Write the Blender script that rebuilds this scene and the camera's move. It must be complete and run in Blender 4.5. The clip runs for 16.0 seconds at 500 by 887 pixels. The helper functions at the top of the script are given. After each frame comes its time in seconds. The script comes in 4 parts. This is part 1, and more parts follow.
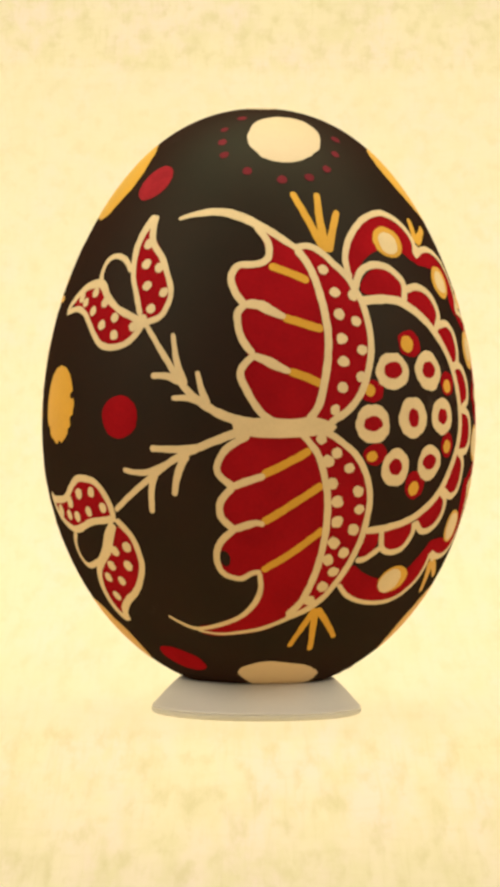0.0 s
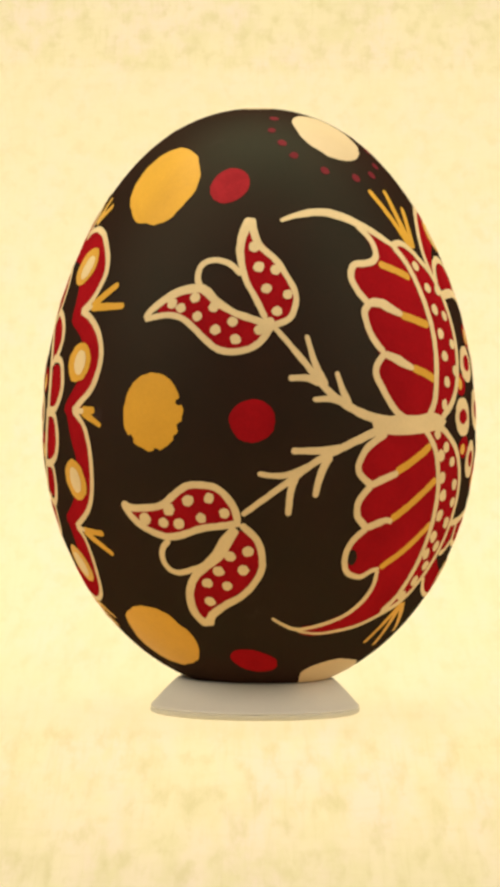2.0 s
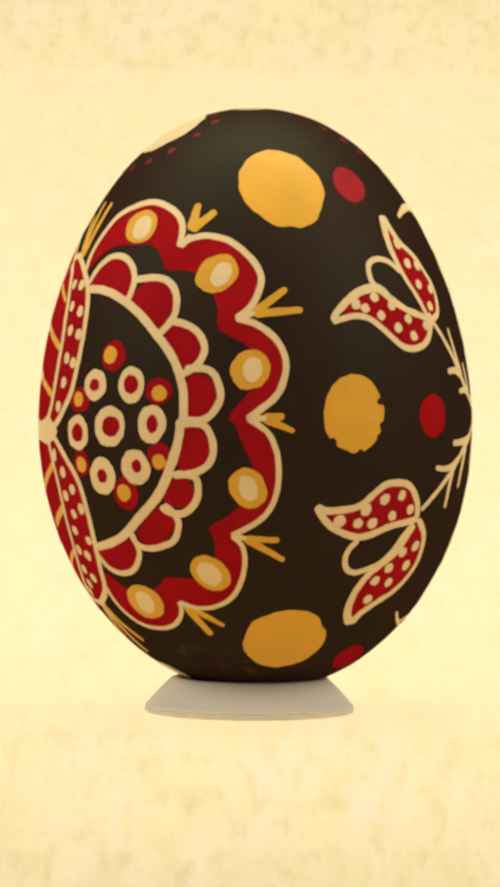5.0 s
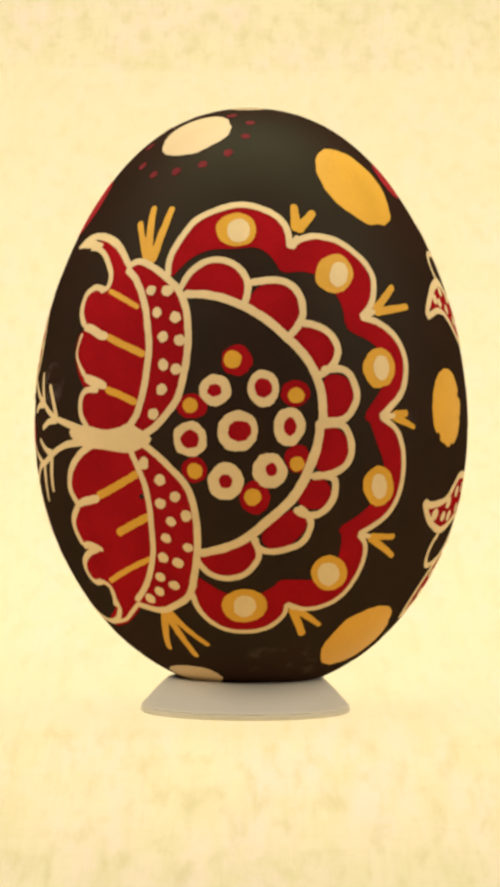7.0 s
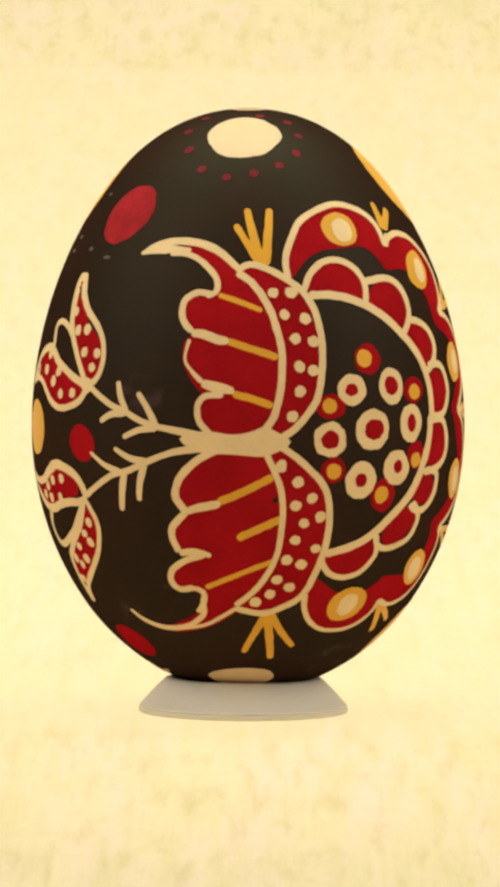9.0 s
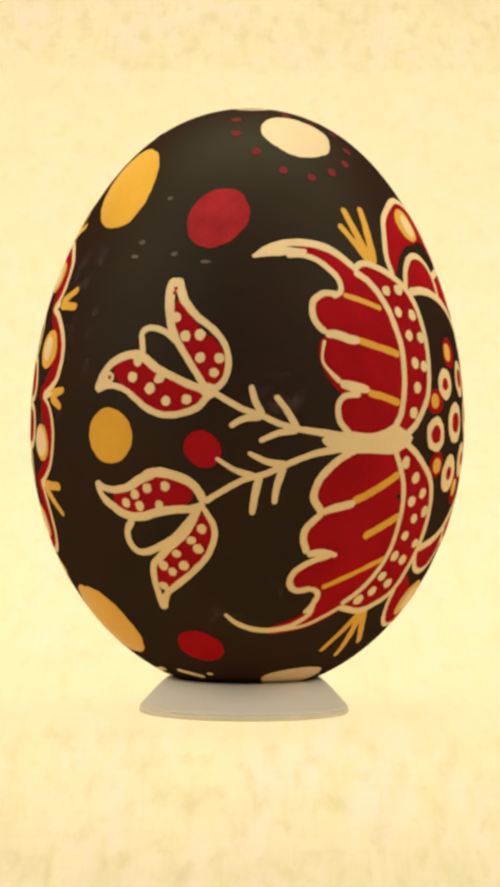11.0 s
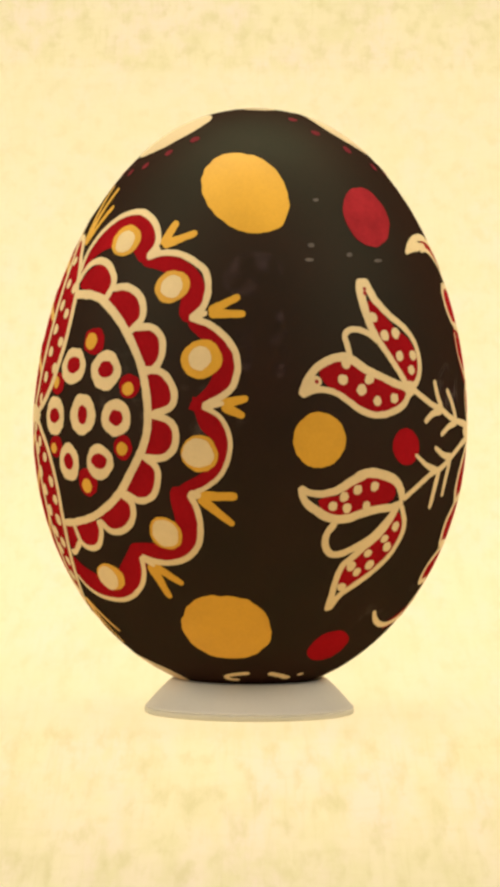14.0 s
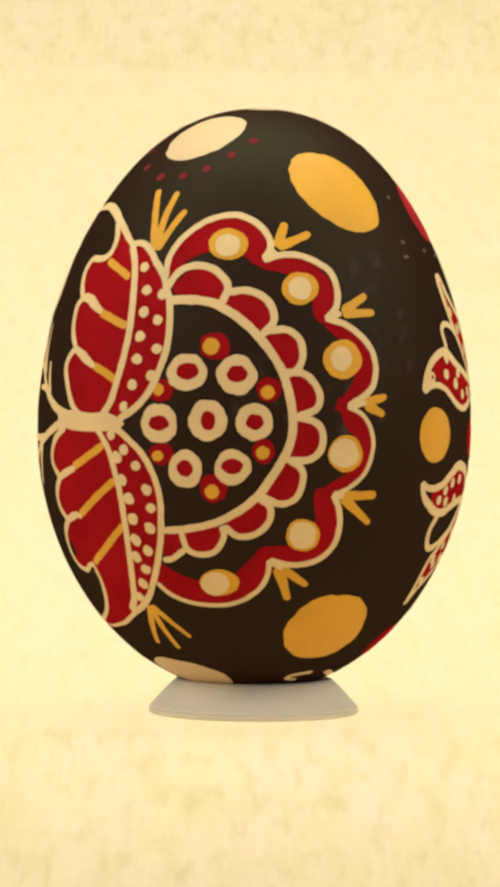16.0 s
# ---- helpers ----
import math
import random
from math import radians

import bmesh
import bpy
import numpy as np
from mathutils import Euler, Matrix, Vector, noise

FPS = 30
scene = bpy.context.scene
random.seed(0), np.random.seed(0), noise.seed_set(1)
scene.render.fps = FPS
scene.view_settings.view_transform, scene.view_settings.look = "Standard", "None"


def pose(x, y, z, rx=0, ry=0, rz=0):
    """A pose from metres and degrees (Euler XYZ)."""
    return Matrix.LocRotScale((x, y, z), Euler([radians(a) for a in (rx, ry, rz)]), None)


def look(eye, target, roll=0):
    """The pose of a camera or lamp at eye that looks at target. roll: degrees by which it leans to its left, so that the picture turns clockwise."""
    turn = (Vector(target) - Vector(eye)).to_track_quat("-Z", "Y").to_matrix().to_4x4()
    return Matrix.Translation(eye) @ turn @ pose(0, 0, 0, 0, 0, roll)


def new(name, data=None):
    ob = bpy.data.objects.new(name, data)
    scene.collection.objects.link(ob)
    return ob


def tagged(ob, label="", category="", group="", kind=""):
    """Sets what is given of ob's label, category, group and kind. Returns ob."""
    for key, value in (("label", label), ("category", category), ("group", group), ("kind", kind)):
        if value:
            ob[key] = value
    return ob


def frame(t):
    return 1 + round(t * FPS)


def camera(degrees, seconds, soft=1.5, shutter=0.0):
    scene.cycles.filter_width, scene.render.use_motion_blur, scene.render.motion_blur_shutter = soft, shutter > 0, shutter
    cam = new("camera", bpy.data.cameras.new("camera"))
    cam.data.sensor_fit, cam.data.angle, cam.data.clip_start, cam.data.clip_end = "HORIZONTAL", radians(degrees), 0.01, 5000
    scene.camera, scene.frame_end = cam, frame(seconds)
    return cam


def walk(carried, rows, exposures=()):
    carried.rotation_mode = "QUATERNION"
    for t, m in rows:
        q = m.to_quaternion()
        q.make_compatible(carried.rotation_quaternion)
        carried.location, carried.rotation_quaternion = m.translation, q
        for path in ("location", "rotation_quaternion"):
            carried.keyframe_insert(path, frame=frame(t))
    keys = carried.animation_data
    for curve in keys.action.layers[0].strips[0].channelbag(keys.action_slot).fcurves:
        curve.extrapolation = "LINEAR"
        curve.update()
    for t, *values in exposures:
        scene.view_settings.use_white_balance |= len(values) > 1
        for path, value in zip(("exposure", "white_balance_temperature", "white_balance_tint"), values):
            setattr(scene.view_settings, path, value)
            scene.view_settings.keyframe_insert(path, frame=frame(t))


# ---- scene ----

from mathutils.geometry import delaunay_2d_cdt

# ---- camera: a long lens, looking a little down at the turning egg ----
MM = 0.001
FLOOR = -104.15           # table height below the lens, in mm
SPIN = 18.973            # degrees a second
cam = camera(2.574, 16.0, soft=4.3)
EYE = (-0.305 * MM, -1105.8 * MM, -FLOOR * MM)
STAND_BY = pose(*EYE, 90 - 4.0, 0, 0) @ pose(0, 0, 0, 0, 0, 0.42)
walk(cam, [(0.0, STAND_BY), (16.0, STAND_BY)])

# ---- light: a soft white studio, brightest overhead ----
world = bpy.data.worlds.new("studio")
scene.world = world
world.use_nodes = True
wn, wl = world.node_tree.nodes, world.node_tree.links
w_coord = wn.new("ShaderNodeTexCoord")
w_split = wn.new("ShaderNodeSeparateXYZ")
w_ramp = wn.new("ShaderNodeValToRGB")
wl.new(w_coord.outputs["Generated"], w_split.inputs[0])
w_map = wn.new("ShaderNodeMapRange")
w_map.inputs["From Min"].default_value, w_map.inputs["From Max"].default_value = -1.0, 1.0
wl.new(w_split.outputs["Z"], w_map.inputs["Value"])
wl.new(w_map.outputs[0], w_ramp.inputs[0])
w_ramp.color_ramp.elements[0].position, w_ramp.color_ramp.elements[0].color = 0.30, (0.66, 0.625, 0.55, 1)
w_ramp.color_ramp.elements[1].position, w_ramp.color_ramp.elements[1].color = 0.97, (0.78, 0.755, 0.65, 1)
wl.new(w_ramp.outputs[0], wn["Background"].inputs[0])
wn["Background"].inputs[1].default_value = 0.58


def area_lamp(name, watts, wide, tall, eye, target, tint=(1.0, 0.94, 0.83)):
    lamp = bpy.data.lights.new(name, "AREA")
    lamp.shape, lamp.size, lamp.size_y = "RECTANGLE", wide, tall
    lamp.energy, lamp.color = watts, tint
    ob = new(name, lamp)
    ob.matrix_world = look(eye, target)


# a soft box hangs overhead; unseen fills are added at the sides and below
area_lamp("overhead_softbox", 6.4, 0.7, 0.3, (0.0, 0.12, 0.64), (0, 0.0, 0), (0.93, 1.0, 0.80))
# unseen side fills, added to brighten the egg's front and the floor
area_lamp("side_fill", 3.1, 0.6, 0.4, (-0.60, -0.22, 0.46), (0, 0.02, 0))
area_lamp("side_fill", 3.0, 0.6, 0.4, (0.60, -0.22, 0.46), (0, 0.02, 0))
# unseen lamp added below the paper, so the floor shows no shadow
area_lamp("under_paper_fill", 2.9, 1.0, 1.0, (0.0, 0.28, -0.18), (0, 0.28, 0), (1.0, 0.775, 0.53))
scene.view_settings.exposure = 0.0


# ---- materials ----
def material(name, colour, rough, spec=0.5, vary=0.12, size=400.0, bump=0.0, fine=3000.0):
    """A surface whose colour and gloss drift at two scales, with a fine relief."""
    mat = bpy.data.materials.new(name)
    mat.use_nodes = True
    n, l = mat.node_tree.nodes, mat.node_tree.links
    b = n["Principled BSDF"]
    b.inputs["Roughness"].default_value = rough
    b.inputs["Specular IOR Level"].default_value = spec
    co = n.new("ShaderNodeTexCoord")
    big, small = n.new("ShaderNodeTexNoise"), n.new("ShaderNodeTexNoise")
    big.inputs["Scale"].default_value, small.inputs["Scale"].default_value = size, fine
    big.inputs["Detail"].default_value = small.inputs["Detail"].default_value = 4
    for tex in (big, small):
        l.new(co.outputs["Object"], tex.inputs["Vector"])
    mix = n.new("ShaderNodeMix")
    mix.data_type = "RGBA"
    mix.inputs["A"].default_value = (*[c * (1 - vary) for c in colour], 1)
    mix.inputs["B"].default_value = (*[min(1, c * (1 + vary)) for c in colour], 1)
    add = n.new("ShaderNodeMath")
    add.operation = "MULTIPLY_ADD"
    l.new(small.outputs[0], add.inputs[0])
    add.inputs[1].default_value = 0.5
    l.new(big.outputs[0], add.inputs[2])
    ran = n.new("ShaderNodeMapRange")
    ran.inputs["From Min"].default_value, ran.inputs["From Max"].default_value = 0.45, 1.05
    l.new(add.outputs[0], ran.inputs["Value"])
    l.new(ran.outputs[0], mix.inputs["Factor"])
    l.new(mix.outputs["Result"], b.inputs["Base Color"])
    rr = n.new("ShaderNodeMapRange")
    rr.inputs["To Min"].default_value, rr.inputs["To Max"].default_value = rough * 0.88, min(1, rough * 1.12)
    l.new(big.outputs[0], rr.inputs["Value"])
    l.new(rr.outputs[0], b.inputs["Roughness"])
    if bump:
        bp = n.new("ShaderNodeBump")
        bp.inputs["Strength"].default_value, bp.inputs["Distance"].default_value = bump, 0.00005
        l.new(small.outputs[0], bp.inputs["Height"])
        l.new(bp.outputs[0], b.inputs["Normal"])
    return mat


def shell_material():
    """Near-black dyed eggshell with a satin sheen and a few pale scuffs."""
    mat = material("dyed_shell", (0.0150, 0.0019, 0.0013), 0.52, 0.0, 0.25, 120.0, 0.06, 2500.0)
    n, l = mat.node_tree.nodes, mat.node_tree.links
    b = n["Principled BSDF"]
    gloss, both = n.new("ShaderNodeBsdfGlossy"), n.new("ShaderNodeMixShader")
    gloss.inputs["Color"].default_value, gloss.inputs["Roughness"].default_value = (0.76, 1.0, 0.70, 1), 0.60
    both.inputs[0].default_value = 0.0128
    l.new(b.outputs[0], both.inputs[1])
    l.new(gloss.outputs[0], both.inputs[2])
    l.new(both.outputs[0], n["Material Output"].inputs["Surface"])
    source = b.inputs["Base Color"].links[0].from_socket
    co = n.new("ShaderNodeTexCoord")
    where, grain = n.new("ShaderNodeTexNoise"), n.new("ShaderNodeTexNoise")
    where.inputs["Scale"].default_value, grain.inputs["Scale"].default_value = 70.0, 420.0
    grain.inputs["Detail"].default_value = 6
    for tex in (where, grain):
        l.new(co.outputs["Object"], tex.inputs["Vector"])
    a, c, m = (n.new("ShaderNodeMapRange") for _ in range(3))
    a.inputs["From Min"].default_value, a.inputs["From Max"].default_value = 0.64, 0.76
    c.inputs["From Min"].default_value, c.inputs["From Max"].default_value = 0.55, 0.75
    l.new(where.outputs[0], a.inputs["Value"])
    l.new(grain.outputs[0], c.inputs["Value"])
    times = n.new("ShaderNodeMath")
    times.operation = "MULTIPLY"
    l.new(a.outputs[0], times.inputs[0])
    l.new(c.outputs[0], times.inputs[1])
    mix = n.new("ShaderNodeMix")
    mix.data_type = "RGBA"
    mix.inputs["B"].default_value = (0.085, 0.06, 0.05, 1)
    l.new(times.outputs[0], mix.inputs["Factor"])
    l.new(source, mix.inputs["A"])
    l.new(mix.outputs["Result"], b.inputs["Base Color"])
    return mat


def parchment_material(name):
    """Mottled cream parchment with fibres, letting the added lamp below shine through."""
    mat = bpy.data.materials.new(name)
    mat.use_nodes = True
    n, l = mat.node_tree.nodes, mat.node_tree.links
    b = n["Principled BSDF"]
    b.inputs["Roughness"].default_value, b.inputs["Specular IOR Level"].default_value = 0.95, 0.05
    uv = n.new("ShaderNodeUVMap")
    uv.uv_map = "paper"

    def blotches(scale, wide, tall, low, high, most, detail=5):
        """A mask of soft stains: their size, stretch, how much they cover and how strong they are."""
        mp, tex, ran = n.new("ShaderNodeMapping"), n.new("ShaderNodeTexNoise"), n.new("ShaderNodeMapRange")
        mp.inputs["Scale"].default_value = (wide, tall, 1)
        mp.inputs["Location"].default_value = (scale * 0.0037, scale * 0.0011, 0)
        tex.inputs["Scale"].default_value, tex.inputs["Detail"].default_value = scale, detail
        tex.inputs["Roughness"].default_value = 0.62
        ran.inputs["From Min"].default_value, ran.inputs["From Max"].default_value = low, high
        ran.inputs["To Max"].default_value = most
        l.new(uv.outputs[0], mp.inputs[0])
        l.new(mp.outputs[0], tex.inputs["Vector"])
        l.new(tex.outputs[0], ran.inputs["Value"])
        return ran.outputs[0]

    def tint(under, mask, colour):
        mix = n.new("ShaderNodeMix")
        mix.data_type = "RGBA"
        mix.inputs["B"].default_value = (*colour, 1)
        l.new(mask, mix.inputs["Factor"])
        l.new(under, mix.inputs["A"])
        return mix.outputs["Result"]

    ground = n.new("ShaderNodeRGB")
    ground.outputs[0].default_value = (*PAPER_GROUND, 1)
    colour = tint(ground.outputs[0], blotches(140, 1, 0.9, 0.42, 0.62, 1.0), PAPER_ROSE)
    colour = tint(colour, blotches(330, 1, 0.8, 0.47, 0.64, 0.9), PAPER_GREEN)
    colour = tint(colour, blotches(520, 1.0, 0.9, 0.51, 0.68, 0.72, 4), PAPER_STAIN)
    colour = tint(colour, blotches(2200, 0.12, 1.0, 0.52, 0.70, 0.2, 3), PAPER_STAIN)
    colour = tint(colour, blotches(1800, 1.0, 0.15, 0.52, 0.70, 0.32, 3), PAPER_STAIN)
    # a paler, less stained panel across the sheet
    along = n.new("ShaderNodeSeparateXYZ")
    l.new(uv.outputs[0], along.inputs[0])
    near, far, panel = n.new("ShaderNodeMapRange"), n.new("ShaderNodeMapRange"), n.new("ShaderNodeMath")
    near.interpolation_type = far.interpolation_type = "SMOOTHSTEP"
    near.inputs["From Min"].default_value, near.inputs["From Max"].default_value = 0.0578, 0.0592
    far.inputs["From Min"].default_value, far.inputs["From Max"].default_value = 0.1352, 0.1340
    for edge in (near, far):
        l.new(along.outputs["Y"], edge.inputs["Value"])
    near.inputs["To Max"].default_value = 0.44
    panel.operation = "MULTIPLY"
    l.new(near.outputs[0], panel.inputs[0])
    l.new(far.outputs[0], panel.inputs[1])
    colour = tint(colour, panel.outputs[0], PAPER_PALE)
    l.new(colour, b.inputs["Base Color"])
    # nearly all translucent: the lamp added below brightens the paper and hides shadows
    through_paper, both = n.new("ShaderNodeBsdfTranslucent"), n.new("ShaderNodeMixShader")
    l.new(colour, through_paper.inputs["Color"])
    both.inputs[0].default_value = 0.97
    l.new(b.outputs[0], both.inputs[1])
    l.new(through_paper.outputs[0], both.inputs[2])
    l.new(both.outputs[0], n["Material Output"].inputs["Surface"])
    return mat


PAPER_GROUND, PAPER_ROSE, PAPER_PALE = (0.975, 0.945, 0.78), (0.988, 0.936, 0.84), (0.985, 0.962, 0.82)
PAPER_GREEN, PAPER_STAIN = (0.935, 0.912, 0.72), (0.86, 0.835, 0.625)

SHELL = shell_material()
RED = material("red_dye", (0.25, 0.0055, 0.0080), 0.45, 0.0, 0.16, 250.0, 0.05)
CREAM = material("cream_shell", (0.60, 0.425, 0.22), 0.5, 0.12, 0.08, 350.0, 0.06)
GOLD = material("ochre_dye", (0.55, 0.268, 0.024), 0.45, 0.12, 0.10, 220.0, 0.05)
PALE = material("pale_shell", (0.50, 0.345, 0.19), 0.5, 0.2, 0.04, 300.0, 0.05)
RUST = material("thin_red_dye", (0.25, 0.016, 0.019), 0.45, 0.0, 0.2, 500.0)
SCUFF = material("pale_scuff", (0.062, 0.033, 0.03), 0.6, 0.12, 0.3, 400.0)
SPECK = material("pale_speck", (0.085, 0.06, 0.045), 0.6, 0.15, 0.4, 900.0)
DUSK = material("faded_red_dye", (0.135, 0.018, 0.021), 0.45, 0.0, 0.2, 500.0)


def patchy(mat):
    """Lets a coat break up into faint grains."""
    n, l = mat.node_tree.nodes, mat.node_tree.links
    co, tex, ran = n.new("ShaderNodeTexCoord"), n.new("ShaderNodeTexNoise"), n.new("ShaderNodeMapRange")
    tex.inputs["Scale"].default_value, tex.inputs["Detail"].default_value = 520.0, 6
    ran.inputs["From Min"].default_value, ran.inputs["From Max"].default_value = 0.46, 0.80
    l.new(co.outputs["Object"], tex.inputs["Vector"])
    l.new(tex.outputs[0], ran.inputs["Value"])
    l.new(ran.outputs[0], n["Principled BSDF"].inputs["Alpha"])


def milky(mat, share):
    """Lets part of the light come through, as thin plastic does."""
    n, l = mat.node_tree.nodes, mat.node_tree.links
    b = n["Principled BSDF"]
    inner, both = n.new("ShaderNodeBsdfTranslucent"), n.new("ShaderNodeMixShader")
    l.new(b.inputs["Base Color"].links[0].from_socket, inner.inputs["Color"])
    both.inputs[0].default_value = share
    l.new(b.outputs[0], both.inputs[1])
    l.new(inner.outputs[0], both.inputs[2])
    l.new(both.outputs[0], n["Material Output"].inputs["Surface"])


patchy(SCUFF)
PAPER = parchment_material("parchment")
RIM = material("pale_plastic", (0.95, 0.89, 0.74), 0.5, 0.35, 0.04, 150.0, 0.03)
milky(RIM, 0.5)
PLASTIC = material("grey_plastic", (0.575, 0.515, 0.43), 0.55, 0.35, 0.04, 150.0, 0.03)


# ---- mesh helpers ----
def link_mesh(name, verts, faces, mat, parent=None, label="", smooth=True):
    me = bpy.data.meshes.new(name)
    me.from_pydata([tuple(v) for v in verts], [], faces)
    me.materials.append(mat)
    me.polygons.foreach_set("use_smooth", [smooth] * len(me.polygons))
    me.update()
    ob = new(name, me)
    if parent:
        ob.parent = parent
    return tagged(ob, label)


def lathe(profile, steps):
    """Verts and faces of a turned form from (radius, height) in mm; the ends close on the axis."""
    verts, faces, rings = [], [], []
    for r, z in profile:
        if r < 1e-6:
            verts.append(Vector((0, 0, z)) * MM)
            rings.append([len(verts) - 1] * steps)
        else:
            rings.append(list(range(len(verts), len(verts) + steps)))
            for k in range(steps):
                a = 2 * math.pi * k / steps
                verts.append(Vector((r * math.sin(a), -r * math.cos(a), z)) * MM)
    for low, high in zip(rings, rings[1:]):
        for k in range(steps):
            j = (k + 1) % steps
            f = list(dict.fromkeys((low[k], low[j], high[j], high[k])))
            faces.append(f)
    return verts, faces


# ---- the sheet of parchment, laid on the table and swept up behind ----
def sweep():
    line, turn = [], 0.30
    for k in range(41):
        line.append((-1.60 + 1.70 * k / 40, 0.0))
    for k in range(1, 33):
        a = math.pi / 2 * k / 32
        line.append((0.10 + turn * math.sin(a), turn * (1 - math.cos(a))))
    for k in range(1, 13):
        line.append((0.10 + turn, turn + 0.05 * k))
    verts, faces, uv, v = [], [], [], -0.06
    for i, (y, z) in enumerate(line):
        if i:
            dy, dz = y - line[i - 1][0], z - line[i - 1][1]
            v += abs(dz) + 0.075 * abs(dy)
        for x in (-1.0, -0.3, 0.3, 1.0):
            verts.append((x, y, z))
            uv.append((x, v))
    for i in range(len(line) - 1):
        for k in range(3):
            a = i * 4 + k
            faces.append((a, a + 1, a + 5, a + 4))
    ob = link_mesh("backdrop", verts, faces, PAPER)
    layer = ob.data.uv_layers.new(name="paper")
    for lp in ob.data.loops:
        layer.data[lp.index].uv = uv[lp.vertex_index]
    solid = ob.modifiers.new("thickness", "SOLIDIFY")
    solid.thickness, solid.offset = 0.0004, -1
    return tagged(ob, "mottled cream parchment paper swept up behind the egg", "backdrop", kind="structure")


sweep()


# ---- the stand: a low flared ring, hollow on top ----
def thicken(profile):
    dense = []
    for (r0, z0), (r1, z1) in zip(profile, profile[1:]):
        dense += [(r0 + (r1 - r0) * k / 3, z0 + (z1 - z0) * k / 3) for k in range(3)]
    return dense + [profile[-1]]


def egg_stand():
    ob = new("egg_stand")
    body = [(0, 0.585), (10.37, 0.585), (10.34, 0.72), (9.85, 1.25), (9.0, 2.2), (8.15, 3.05), (7.75, 3.4), (7.35, 3.5), (7.05, 3.42),
            (6.7, 2.6), (5.6, 1.5), (3.0, 1.1), (0, 1.1)]
    rim = [(9.1, 0), (10.25, 0), (10.40, 0.08), (10.44, 0.3), (10.42, 0.52), (10.36, 0.575), (9.1, 0.575), (9.1, 0)]
    link_mesh("body", *lathe(thicken(body), 96), PLASTIC, ob)
    link_mesh("rim", *lathe(thicken(rim), 96), RIM, ob, "paler translucent lower rim")
    return tagged(ob, "low grey plastic ring stand on the parchment", "stand")


# ---- the egg ----
R_EGG, H_UP, H_LOW, TOP = 21.56, 31.75, 26.4, 31.58


def radius(z):
    s = z / (H_UP if z > 0 else H_LOW)
    return R_EGG * math.sqrt(max(0.0, 1 - s * s)) * swell(z)


def swell(z):
    """How far the shell departs from two half ellipsoids: blunter at the crown, leaner at the shoulders."""
    q = min(1.0, (z / (H_UP if z > 0 else H_LOW)) ** 2)
    return 1 + 0.059 * q ** 4 - 0.0555 * q * (1 - q) if z > 0 else 1 - 0.0135 * q * (1 - q)


def on_egg(lon, z, lift=0.0):
    """The place on the shell at a longitude in degrees and a height in mm over the girth."""
    a, r = radians(lon), radius(z)
    p = Vector((r * math.sin(a), -r * math.cos(a), min(z, TOP)))
    return p + facing(p) * lift


def facing(p):
    h = H_UP if p.z > 0 else H_LOW
    return Vector((p.x / R_EGG ** 2, p.y / R_EGG ** 2, p.z / h ** 2)).normalized()


def drop(p, lift):
    """A place near the shell, brought down to it."""
    lon = math.degrees(math.atan2(p.x, -p.y))
    q = p.copy()
    for _ in range(4):
        h = H_UP if q.z > 0 else H_LOW
        wide = R_EGG * swell(q.z)
        q = q / math.sqrt((q.x ** 2 + q.y ** 2) / wide ** 2 + (q.z / h) ** 2)
    return on_egg(lon, q.z, lift)


def smooth_line(points, closed=False, step=0.3):
    """A soft curve through (longitude, height) points, in even steps of about that many mm."""
    n, out = len(points), []
    if n == 2:
        points = [points[0], tuple((a + b) / 2 for a, b in zip(*points)), points[1]]
        n = 3
    for i in range(n if closed else n - 1):
        if closed:
            p = [Vector(points[(i + k) % n]) for k in (-1, 0, 1, 2)]
        else:
            p = [Vector(points[max(0, min(n - 1, i + k))]) for k in (-1, 0, 1, 2)]
        length = (on_egg(*p[1]) - on_egg(*p[2])).length
        count = max(2, round(length / step))
        for k in range(count):
            t = k / count
            out.append(0.5 * (2 * p[1] + (p[2] - p[0]) * t + (2 * p[0] - 5 * p[1] + 4 * p[2] - p[3]) * t * t
                              + (3 * p[1] - p[0] - 3 * p[2] + p[3]) * t ** 3))
    if not closed:
        out.append(Vector(points[-1]))
    return out


layer_count = [0]
GROW = 0.33        # how far a filled petal runs in under its outline, in mm
outlines = {}


def lifted(base):
    """Each coat of colour lies a hair over the last."""
    layer_count[0] += 1
    return base + 0.0012 * (layer_count[0] % 16)


def motif(name, egg, label):
    if name == "spot_group":
        return egg
    ob = new(name, bpy.data.meshes.new(name))
    ob.parent = egg
    outlines[ob] = ([], [])
    return tagged(ob, label)


